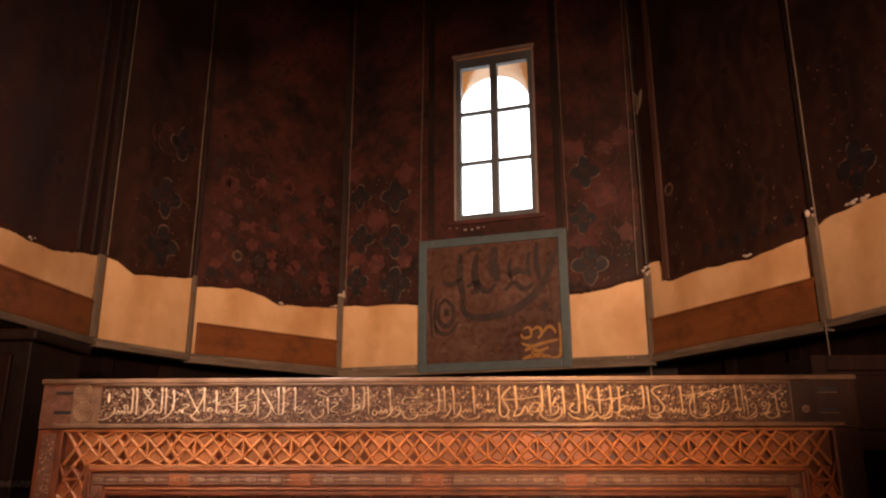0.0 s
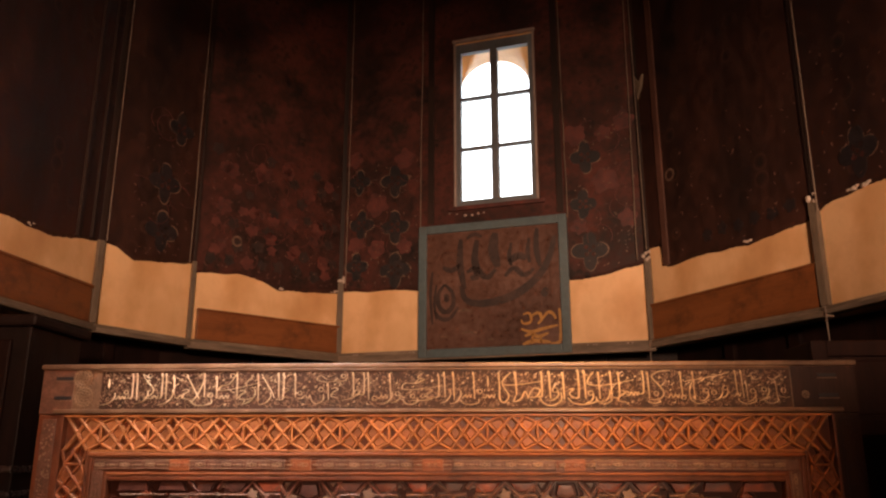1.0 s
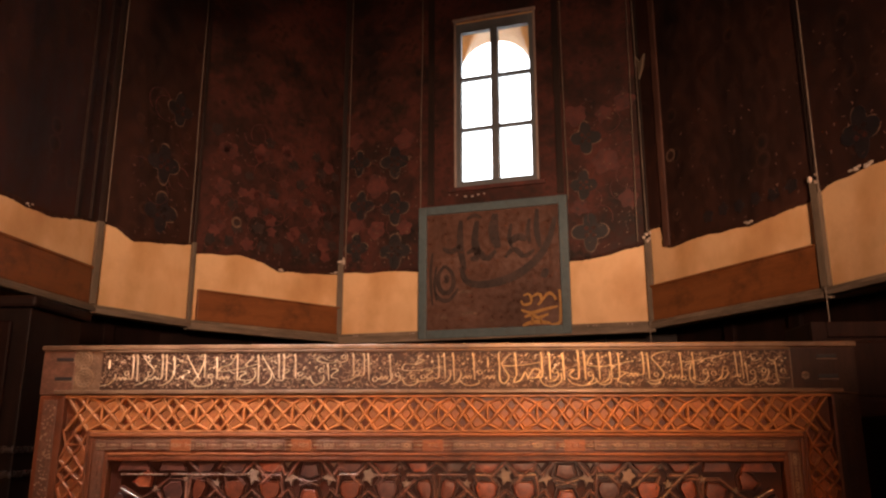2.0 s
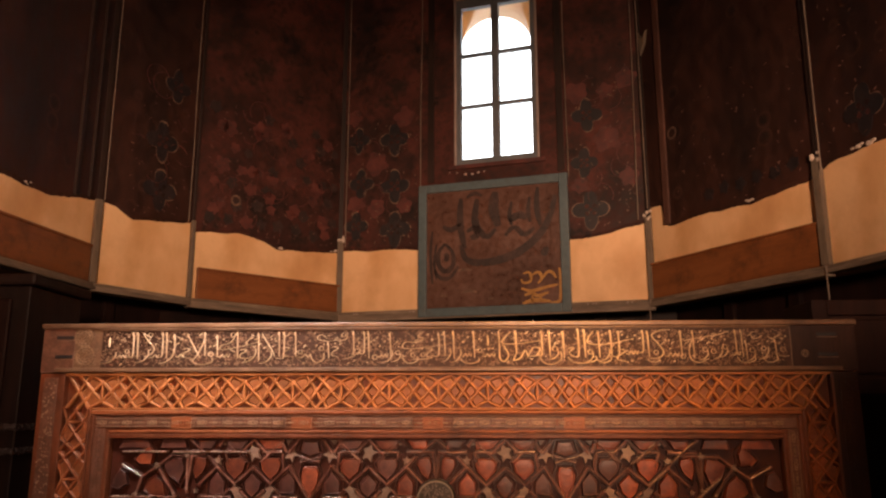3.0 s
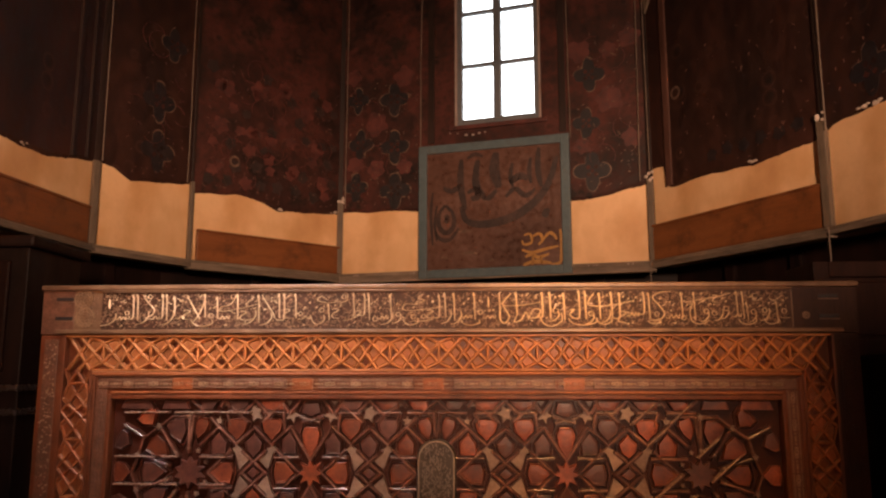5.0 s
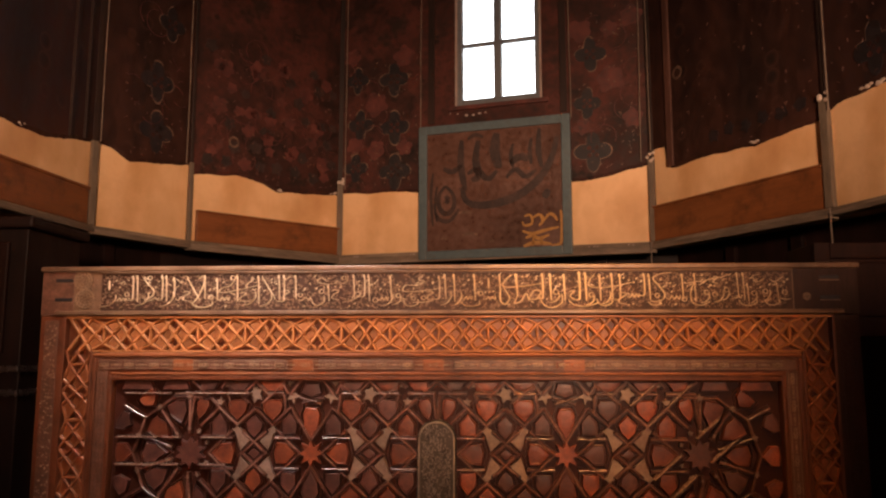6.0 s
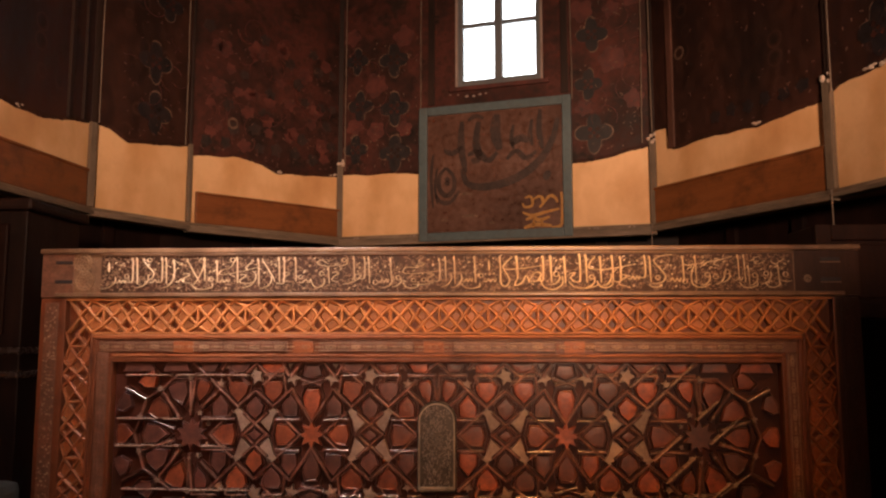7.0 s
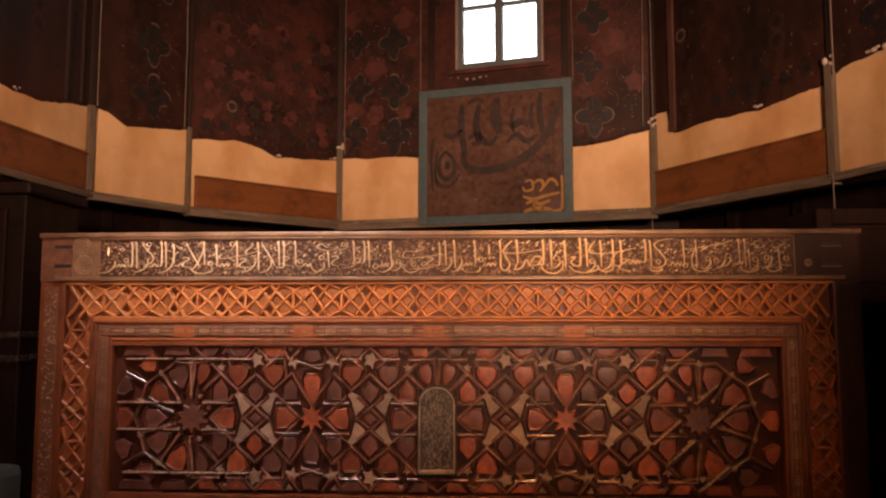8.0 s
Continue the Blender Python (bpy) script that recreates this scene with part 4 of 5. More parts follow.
teeth(97.5, 104, 4.8, 3)
loop(105.4, 16.8, 1.2)
pen([(106.4, 16), (104, 12.6), (100, 11.4), (98.4, 9.6), (101, 9), (110, 10.6), (119.5, 13)], 0.5)
alif(108, 18, 4.2)
dots((93.5, 10.5), (95.5, 11), (100.5, 14.5), (102, 1.6))
written(0.85)
hook(111.5, 6.5, 2.4)
line(110, 4.4, 117, 5)
tail(117.6, 9.5, 6.5, 7.5)
alif(119.3, 17.5, 3)
pen([(120.8, 17.5), (123.5, 13), (126.8, 8), (128, 5)], 0.52)
tail(126, 8, 6, 6.5)
alif(130.2, 18, 5)
lam(132.8, 18, 4, 4)
hook(134.5, 7.5, 2.4)
dots((113, 12), (115, 14.8), (122.5, 10), (128.5, 13.5))
written(0.8)
alif(139, 18, 5)
loop(141.6, 7.5, 1.1)
teeth(140, 147, 4.6, 2)
cup(147, 154, 7, 5)
loop(152.8, 9.4, 1.2)
pen([(156, 14.5), (152.5, 16.6), (150.4, 14.6), (156, 13.2), (163, 14)], 0.45)
alif(156.6, 12.5, 4)
dots((144, 11), (146.5, 13.5), (149, 17.5), (143.5, 1.6))
written(0.75)
hook(160.5, 7.5, 2.6)
loop(164.6, 16.4, 1.1)
pen([(166.6, 17.4), (166, 14.4), (162, 13)], 0.45)
alif(170, 18, 5)
pen([(164, 3.6), (168, 4.4), (172, 6.4), (173.4, 8.4), (171, 8.8), (169, 5.6)], 0.48)
lam(175.6, 18, 6.5, 4.4)
alif(178, 18, 4)
dots((160, 12), (172.8, 12.5), (167.5, 1.6))
written(0.75)
loop(181.4, 4.6, 1.3)
teeth(182.5, 188.5, 4.6, 3)
alif(189.6, 17, 5)
tail(190.5, 8, 6, 6.4)
loop(193.6, 7, 1.2)
tail(194.8, 6.6, 4.6, 4.4)
dots((184, 10.5), (186.5, 13), (193, 12.6), (182.4, 15))
written(0.75)
pen([(206.6, 17.6), (204.2, 15.4), (207.4, 14.4), (203, 12.4), (197.4, 12.4), (196.4, 9.4), (204, 9.2), (217.6, 11)], 0.5)
cup(196, 204, 5, 3.6)
loop(201.6, 5.6, 1.1)
loop(207, 5.8, 1.1)
line(201, 3.4, 212, 4.2)
hook(211, 6.8, 2.4)
lam(215.4, 17, 5, 4)
alif(218.6, 18, 5)
dots((200.5, 8), (206.5, 9), (212, 13.5), (209.5, 16.5))
written(0.8)
tail(221.6, 9, 5.4, 7)
alif(223.4, 18, 3.4)
tail(227, 8.6, 5.4, 7)
teeth(227.4, 233, 4.8, 3)
alif(234.2, 18, 4)
cup(227, 236.6, 4, 2.8)
loop(237.4, 8, 1.1)
teeth(238.5, 245.5, 4.6, 3)
pen([(241.7, 10.5), (241.7, 13), (241.6, 16)], 0.7)
dots((228.5, 12.5), (231, 15), (237, 14), (242, 8.6), (244.2, 9))
written(0.85)
pen([(247.4, 18), (247.8, 10), (248, 4), (250.4, 2.2), (252.6, 5.4), (250.6, 9.6), (249.2, 11.4)], 0.66)
pen([(253.8, 17.6), (250.6, 14.6), (249.6, 11.6), (258, 11.4), (269.5, 13)], 0.66)
alif(256.6, 18, 6, 0.7)
pen([(256.6, 6), (255.4, 2.8), (259, 4), (261.6, 8), (263, 4)], 0.62)
pen([(263, 5), (266, 9.4), (269.4, 8.6), (267, 5), (263, 5)], 0.58)
lam(270.4, 18, 5, 3.4, 0.68)
alif(274.6, 18, 4, 0.68)
dots((267, 15.4), (262, 16.8), (259.6, 16.6))
written(1.02)
cup(268.5, 280.5, 7.5, 7)
loop(277.4, 8.6, 1.4)
tail(279, 8, 5, 5)
alif(282, 17.5, 3.6, 0.66)
dots((277.4, 15.6), (279.6, 16.2), (279.5, 12.5))
pen([(284.5, 8.8), (287.4, 9.2), (285, 6.4), (289, 4)], 0.56)
lam(290, 19, 4.4, 4.4, 0.7)
alif(293.4, 18.6, 4, 0.7)
cup(284, 299, 5, 4)
written(1.02)
waw(296.4, 7, 4.5, 5)
pen([(298, 17.4), (295.6, 14.6), (295.4, 11.4), (305, 11), (318, 13.4)], 0.62)
alif(301, 17.6, 4, 0.66)
cup(299, 307, 5, 3.6)
tail(306.4, 8.6, 5, 6.4)
alif(307.4, 18, 5, 0.66)
lam(311.6, 17.6, 4.4, 4, 0.66)
dots((303, 15.8), (305, 16.4), (313.6, 15.8), (303.6, 1.4))
written(1.02)
hook(313.4, 5, 3.0, 0.6)
teeth(315.4, 322, 5.6, 3, 2.0, 0.55)
lam(324.6, 18, 6.4, 3.6, 0.62)
alif(327.4, 17.6, 4, 0.62)
dots((316.4, 14.6), (319, 13.4), (320.4, 15.4), (316, 1.6), (318.4, 2.2))
written(0.95)
pen([(339.4, 18.4), (333.4, 17.8), (329.4, 15.4), (332.4, 11.4), (335.4, 7.2), (333.4, 4), (327.6, 3.4)], 0.66)
loop(331.4, 6.6, 1.2)
cup(326.6, 333, 3.4, 1.8)
teeth(336, 343.6, 4.4, 3, 2.0)
alif(345, 17.6, 4.6, 0.58)
loop(345.8, 4.6, 1.2)
dots((333.4, 14.6), (336.6, 13), (338.4, 12.8), (339, 8.4), (341, 2))
written(0.9)
pen([(351, 13.4), (349.2, 8), (350, 3), (354.6, 1.4), (359.4, 3.4)], 0.56)
alif(351.6, 17.6, 3.6, 0.56)
line(346.6, 12.6, 355.8, 14, -0.2)
pen([(371, 17.4), (364.6, 15.6), (358, 14.4), (353.6, 11.6)], 0.52)
hook(363, 14.4, 1.8)
waw(357.8, 8, 4.6, 5)
loop(362.2, 7, 1.3)
tail(366.6, 9, 5, 6)
waw(368.4, 9.4, 4, 5)
dots((368.4, 13), (366.6, 14.6), (355.6, 17), (362, 11.4))
written(0.8)
alif(374.4, 18, 5, 0.5)
teeth(371.4, 376.6, 5, 2)
alif(377.6, 18, 4, 0.5)
alif(379.8, 12.6, 3, 0.5)
cup(374.6, 384, 4.4, 3.2)
waw(383, 7.6, 4.6, 5)
pen([(388.6, 15), (384.4, 13.4), (382.6, 16.4), (386, 17.2)], 0.42)
loop(389, 8.4, 1.2)
tail(391.4, 9.4, 5.4, 6.6)
alif(395.6, 13, 3.4, 0.5)
cup(388.4, 396, 4.4, 3)
loop(399.4, 8, 1.3)
line(396.4, 5, 402.4, 4.6)
pen([(398.4, 15.8), (394, 13.4), (391.4, 15)], 0.42)
dots((381.5, 15.4), (391.4, 12), (397.4, 11), (401, 14.6), (386.4, 10.6))
written(0.72)
# shade on the rail's right end, laid on as a darker board
part("rail_end", boxed(1.150, HALF + 0.001, -0.002, 0.002, 1.438, 1.585, bevel=0.001), SHADED_WALNUT, rail, "rail end coloured darker than the rail")
part("rail_end", boxed(-HALF - 0.001, -1.244, -0.002, 0.002, 1.438, 1.585, bevel=0.001), INSET, rail, "rail end coloured darker than the rail")
# small scrolls carved all over the ground between the letters
scroll = bmesh.new()
rs = random.Random(4)
for k in range(3000):
    x, z, a = rs.uniform(-1.14, 1.13), rs.uniform(1.459, 1.573), rs.uniform(0, math.tau)
    turn = rs.choice((-1, 1)) * rs.uniform(0.6, 1.2)
    for q in range(rs.choice((2, 3, 4))):
        x2, z2 = x + 0.0038 * math.cos(a), z + 0.0038 * math.sin(a)
        if 1.456 < z2 < 1.576:
            bar(scroll, (x, z), (x2, z2), 0.0020, -0.0008, -0.0034)
        x, z, a = x2, z2, a + turn
tagged(part("arabesque", scroll, GROUND, rail, "fine raised scrollwork between the letters"), kind="stuff")
marks = bmesh.new()
for k in range(130):
    x, z, d = rs.uniform(-1.12, 1.12), rs.choice((rs.uniform(1.520, 1.566), rs.uniform(1.462, 1.566))), rs.choice((0.005, 0.007, 0.010))
    bar(marks, (x, z), (x + d, z + d * rs.choice((0.7, 0.9, -0.5))), 0.0030, -0.0008, -0.0042)
tagged(part("vowel_mark", marks, GILT, rail, "small gilded marks over the letters"), kind="stuff")
# forked joints and rosettes at the ends of the rail
for a, b in ((-1.308, -1.247), (1.232, 1.295)):
    for z in (1.491, 1.556):
        # raised dark strip for the slot's shade, thin bar for its lit lower edge
        part("joint_slot", boxed(a, b, -0.0035, 0.002, z - 0.006, z + 0.006, bevel=0.002), PAINT_DARK, rail, "dark strip standing in for the shaded slot of the corner joint")
        part("joint_tongue", boxed(a, b, -0.005, 0.002, z - 0.0105, z - 0.0075), BANDWOOD, rail)
for x, z, r in ((-1.213, 1.556, 0.030), (-1.204, 1.494, 0.030), (1.190, 1.494, 0.015)):
    ro = bmesh.new()
    for ring in range(4 if x < 0 else 3):
        for k in range(2 + ring * 5):
            a = k * math.tau / (2 + ring * 5) + ring * 0.7
            q = r * ring / 3.2
            bar(ro, (x + q * math.cos(a), z + q * math.sin(a)), (x + (q + r * 0.2) * math.cos(a + 0.6), z + (q + r * 0.2) * math.sin(a + 0.6)), 0.0036 if x < 0 else 0.0026, -0.0022, -0.0050)
    part("rosette", ro, GROUND, rail, "small carved rosette")
fl = bmesh.new()
for k in range(90):
    x, z, a = rs.uniform(-1.335, -1.16), rs.uniform(1.46, 1.575), rs.uniform(0, math.tau)
    bar(fl, (x, z), (x + 0.006 * math.cos(a), z + 0.006 * math.sin(a)), 0.0026, 0.001, -0.0022)
tagged(part("leaf_carving", fl, BANDWOOD, rail), kind="stuff")

# stiles with fine leaf carving
for side in (-1, 1):
    a, b = sorted((side * HALF, side * 1.272))
    # right stile, strip and leaves take the copy with shade in its colour
    st = part("stile", boxed(a, b, 0.0, 0.045, 0.36, 1.436, bevel=0.004), STILE if side < 0 else SHADED_WALNUT, tomb)
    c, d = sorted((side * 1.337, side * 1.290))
    part("carved_strip", boxed(c, d, -0.003, 0.002, 0.50, 1.42, bevel=0.002), INSET if side < 0 else SHADED_WALNUT, st, "darker strip of fine leaf carving")
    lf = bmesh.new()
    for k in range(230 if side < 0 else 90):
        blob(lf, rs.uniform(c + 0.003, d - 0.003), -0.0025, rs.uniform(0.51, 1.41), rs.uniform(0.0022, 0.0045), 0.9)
    tagged(part("leaf_carving", lf, GROUND if side < 0 else SHADED_WALNUT, st), kind="stuff")

# lattice border: ground board, edge mouldings, then the crossing fillets
Z_LO, Z_HI, X_OUT, X_IN = 1.3225, 1.4255, 1.264, 1.176
# darker ground wood puts shade into the pits between the fillets
lat = part("lattice_border", boxed(-1.272, 1.272, 0.026, 0.045, 1.318, 1.437), STILE, tomb, "orange walnut border of crossing carved fillets")
for side in (-1, 1):
    a, b = sorted((side * 1.272, side * 1.165))
    part("lattice_ground", boxed(a, b, 0.026, 0.045, 0.53, 1.318), STILE, lat)
    for x in (1.2685, 1.1705):
        top = 1.435 if x > 1.2 else 1.318
        part("edge_moulding", boxed(side * x - 0.0045, side * x + 0.0045, -0.004, 0.032, 0.53, top, bevel=0.003), STILE, lat)
part("edge_moulding", boxed(-1.264, 1.264, -0.004, 0.032, 1.4265, 1.4355, bevel=0.003), LATTICE, lat)
part("edge_moulding", boxed(-1.166, 1.166, -0.004, 0.032, 1.3140, 1.3215, bevel=0.003), LATTICE, lat)


def lattice_kit(P, H, wood, block):
    """Meshes of one stretch of the border between two uprights: P long, H high."""
    t, e, v, x = 0.31 * H, H / 2 + 0.002, 0.27 * P, 0.23 * P
    kit = {"rod": bar(bmesh.new(), (0, -t), (0, t), 0.0100, 0.027, 0.0002, 0.75, 0.0040)}
    kit["slope"] = bar(bmesh.new(), (0, t), (P / 2, -e), 0.0112, 0.027, 0.0012, 0.75, 0.0050)
    kit["spread"] = bar(bmesh.new(), (0, t), (v, e), 0.0096, 0.027, 0.0034, 0.75, 0.0070)
    kit["stub"] = bar(bmesh.new(), (0, t), (0.044, t - 0.81 * H * 0.088 / P), 0.0112, 0.027, 0.0012, 0.75, 0.0050)
    kit["cross"] = bar(bmesh.new(), (-x, -e), (x, e), 0.0112, 0.027, 0.0020, 0.75, 0.0058)
    quad = [(0.207 * P + (a * P - 0.207 * P) * 0.80, 0.274 * H + (b * H - 0.274 * H) * 0.80) for a, b in ((0, 0.31), (0.191, 0), (0.368, 0.286), (0.27, 0.5))]
    kit["lozenge"] = plaque(bmesh.new(), quad, 0.027, 0.0085, 0.20, 0.005)
    mid = [(a * P * 0.78, b * H * 0.78) for a, b in ((-0.154, 0), (0, -0.286), (0.154, 0), (0, 0.286))]
    kit["diamond"] = plaque(bmesh.new(), [(0.345 * P + a, b) for a, b in mid], 0.027, 0.0115, 0.25, 0.005)
    return {k: mesh_of(k if k in ("lozenge", "diamond") else "fillet", bm, block if k in ("lozenge", "diamond") else wood) for k, bm in kit.items()}


def lattice_stretch(kit, P, m, first=False, last=False):
    piece("upright", kit["rod"], lat, m)
    for a in (1,) if first else (1, -1):
        for b in (1, -1):
            f = m @ Matrix.Diagonal((a, 1, b, 1))
            piece("fillet", kit["slope"], lat, f)
            piece("short_fillet", kit["spread"], lat, f)
            piece("lozenge", kit["lozenge"], lat, f)
        piece("diamond", kit["diamond"], lat, m @ Matrix.Diagonal((a, 1, 1, 1)))
    if first:
        for b in (1, -1):
            piece("short_fillet", kit["stub"], lat, m @ Matrix.Diagonal((-1, 1, b, 1)))
            piece("short_fillet", kit["spread"], lat, m @ Matrix.Diagonal((-1, 1, b, 1)))
    if not last:
        for b in (1, -1):
            piece("crossing_fillet", kit["cross"], lat, m @ pose(P / 2, 0, 0) @ Matrix.Diagonal((1, 1, b, 1)))


P, zc = 0.162, (Z_LO + Z_HI) / 2
kit = lattice_kit(P, Z_HI - Z_LO, LATTICE, LOZENGE)
for k in range(15):
    lattice_stretch(kit, P, pose(-1.1358 + k * P, 0, zc))
for b in (1, -1):
    piece("crossing_fillet", kit["cross"], lat, pose(-1.1358 - P / 2, 0, zc) @ Matrix.Diagonal((1, 1, b, 1)))
P2 = 0.184
# side runs use the copy that carries their dimmer light in its colour
kit = lattice_kit(P2, X_OUT - X_IN, DIM_SIDE_WOOD, DIM_SIDE_WOOD)
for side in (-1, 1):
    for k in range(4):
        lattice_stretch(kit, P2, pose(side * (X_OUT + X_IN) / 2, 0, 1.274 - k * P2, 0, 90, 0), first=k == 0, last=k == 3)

# inner frame with its chain of small carvings
def ringlet(bm, x, y, z, r, high=0.003):
    """Small raised ring, six-sided."""
    sets = [[bm.verts.new((x + r * k * math.cos(a), yy, z + r * k * math.sin(a))) for a in [q * math.tau / 6 for q in range(6)]] for k, yy in ((1.0, y), (0.8, y - high), (0.5, y - high), (0.4, y))]
    for a, b in zip(sets, sets[1:]):
        for i in range(6):
            bm.faces.new((a[i], a[(i + 1) % 6], b[(i + 1) % 6], b[i]))


def chain(bm, x0, z0, dx, dz, length, y):
    """Linked rosettes along a line: three rings, a bar, a knot, a bar."""
    s, k = 0.02, 0
    while s < length - 0.02:
        x, z = x0 + dx * s, z0 + dz * s
        if k % 2 == 0:
            for q in (-0.0115, 0.0, 0.0115):
                ringlet(bm, x + dx * q, y, z + dz * q, 0.0085 if q == 0 else 0.0068)
        else:
            bar(bm, (x - dx * 0.009, z - dz * 0.009), (x + dx * 0.009, z + dz * 0.009), 0.0055, y, y - 0.003)
            for q in (-0.016, 0.016):
                blob(bm, x + dx * q, y, z + dz * q, 0.0035, 0.8)
        for e in (-1, 1):
            bar(bm, (x - dx * 0.02 - dz * 0.0125 * e, z - dz * 0.02 + dx * 0.0125 * e), (x + dx * 0.02 - dz * 0.0125 * e, z + dz * 0.02 + dx * 0.0125 * e), 0.0016, y, y - 0.0018)
        s, k = s + 0.0425, k + 1


# shadow gaps between the beads are put in as darker wood
inner = part("inner_frame", boxed(-1.166, 1.166, 0.004, 0.045, 1.222, 1.3135, bevel=0.002), STILE, tomb, "moulded inner frame with small carved chain")
part("bead", boxed(-1.165, 1.165, -0.007, 0.006, 1.2995, 1.3130, bevel=0.006), CARVED, inner)
part("bead", boxed(-1.150, 1.150, -0.002, 0.006, 1.2925, 1.2975, bevel=0.002), INSET, inner)
part("bead", boxed(-1.10, 1.10, -0.003, 0.006, 1.2400, 1.2490, bevel=0.004), CARVED, inner)
part("bead", boxed(-1.10, 1.10, 0.000, 0.010, 1.2225, 1.2365, bevel=0.004), STILE, inner)
for a, b in ((-1.145, -0.885), (-0.825, -0.505), (-0.400, -0.085), (0.047, 0.378), (0.50, 1.145)):
    part("dark_inset", boxed(a, b, -0.001, 0.006, 1.2555, 1.2905, bevel=0.003), INSET, inner)
ch = bmesh.new()
chain(ch, -1.145, 1.273, 1, 0, 2.29, -0.001)
tagged(part("chain_carving", ch, GROUND, inner, "chain of small rosettes"), kind="stuff")
for x in (-0.855, -0.452, -0.019, 0.439):
    part("link_plate", boxed(x - 0.034, x + 0.034, -0.003, 0.006, 1.2535, 1.2915, bevel=0.002), CARVED, inner, "orange carved plate between the insets")
    bm = bmesh.new()
    for q in (-0.022, 0.0, 0.022):
        ringlet(bm, x + q * 0.9, -0.0025, 1.273, 0.0095, 0.003)
    part("link_boss", bm, CARVED, inner, "orange carved boss between the insets")
# posts get darker wood in place of the light's fall-off at the sides
for side in (-1, 1):
    a, b = sorted((side * 1.166, side * 1.096))
    part("frame_post", boxed(a, b, 0.004, 0.045, 0.62, 1.222, bevel=0.002), STILE, inner)
    for x, w, y in ((1.158, 0.007, -0.004), (1.103, 0.006, -0.002)):
        part("bead", boxed(side * x - w, side * x + w, y, 0.006, 0.64, 1.298 if w > 0.0065 else 1.238, bevel=0.004), STILE, inner)
    c, d = sorted((side * 1.148, side * 1.113))
    part("dark_inset", boxed(c, d, 0.0005, 0.006, 0.66, 1.254, bevel=0.002), INSET, inner)
    ch = bmesh.new()
    chain(ch, side * 1.1305, 1.25, 0, -1, 0.58, 0.0005)
    tagged(part("chain_carving", ch, GROUND if side > 0 else INSET, inner), kind="stuff")

# lower rails, plain
part("lower_rail", boxed(-1.166, 1.166, 0.004, 0.045, 0.62, 0.742, bevel=0.004), STILE, tomb)
part("lower_rail", boxed(-1.272, 1.272, 0.0, 0.045, 0.36, 0.53, bevel=0.004), STILE, tomb)
part("lower_rail", boxed(-1.165, 1.165, 0.010, 0.045, 0.53, 0.62, bevel=0.004), STILE, tomb)

# star panel
panel = part("star_panel", boxed(-1.094, 1.094, 0.030, 0.045, 0.742, 1.2225), FIELD, tomb, "dark panel of raised inlaid stars and petals")
ZC, UNIT, UP = 0.986, 0.415 / 225, 0.00182
# outlines of the pieces, in a square from -1 to 1
HEX = [(-1, 0), (-0.1, 0.95), (0.8, 1), (1, 0), (0.8, -1), (-0.1, -0.95)]
SHIELD = [(-0.69, 1), (0.69, 1), (1, 0.53), (0.81, -0.2), (0, -1), (-0.81, -0.2), (-1, 0.53)]
PENT = [(0, 1), (1, 0.1), (1, -1), (-0.9, -1), (-1, 0.1)]
CAP = [(-0.72, 1), (0.72, 1), (1, -0.45), (0, -1), (-1, -0.45)]
DROP = [(0, 1), (1, 0.2), (0.75, -0.5), (0, -1), (-0.75, -0.5), (-1, 0.2)]
SLAT = [(-1, 1), (1, 1), (0.4, -1), (-1.05, -1)]
CHIP = [(-1, 1), (1, 1), (0.2, -1)]
CROSS = [((1 if q % 2 == 0 else 0.50) * math.sin(q * math.pi / 5), (1 if q % 2 == 0 else 0.50) * math.cos(q * math.pi / 5)) for q in range(10)]
FLAG = [(-1, 0.57), (-0.7, 0.74), (-0.47, 1), (-0.3, 0.74), (0.1, 0.62), (-0.06, 0.4), (1, -0.23), (-0.06, -1), (-0.6, 0.28)]
DIAMOND = [(0, 1), (1, 0), (0, -1), (-1, 0)]
STAR5 = [((1 if q % 2 == 0 else 0.42) * math.sin(q * math.pi / 5), (1 if q % 2 == 0 else 0.42) * math.cos(q * math.pi / 5)) for q in range(10)]
PIECES, LINES = [], []


def quarter(name, mat, axis, shape, u, v, hu, hv, turn=0.0):
    """A piece of the quarter from the eight-pointed star at 0 to the ten-pointed one at 225 along; the panel's edge is 131 up. axis: the line of symmetry it sits on."""
    c, d = math.cos(radians(turn)), math.sin(radians(turn))
    PIECES.append((name, mat, axis, [(u + c * x * hu + d * z * hv, v - d * x * hu + c * z * hv) for x, z in shape]))


def straps(*pts):
    """Ridged straps from point to point of the same quarter."""
    LINES.extend(zip(pts, pts[1:]))


quarter("petal", PIECE_O, "v", HEX, 47.5, 0, 20.5, 19)
quarter("petal", PIECE_O, "v", HEX, 164, 0, -22, 19)
quarter("petal", PIECE_O, "u", SHIELD, 0, 53.5, 16, 27.5)
quarter("petal", PIECE_O, "", SHIELD, 72, 75.5, 19, 19.5)
quarter("petal", PIECE_O, "", SHIELD, 138, 75.5, 19, 19.5)
quarter("petal", PIECE_O, "", SHIELD, 206, 77, 12.5, 20, -14)
quarter("petal", PIECE_D, "", PENT, 40, 53, 14.5, 20)
quarter("petal", PIECE_O, "", PENT, 171, 51, -15, 20)
quarter("pentagon", PIECE_D, "u", CAP, 0, 112, 18, 13)
quarter("pentagon", PIECE_D, "", DROP, 105, 48, 16, 21)
quarter("diamond", PIECE_D, "v", DIAMOND, 105, 0, 13, 11)
quarter("slat", PIECE_O, "", SLAT, 75.5, 119, 21.5, 8)
quarter("slat", PIECE_O, "", SLAT, 134.5, 119, -21.5, 8)
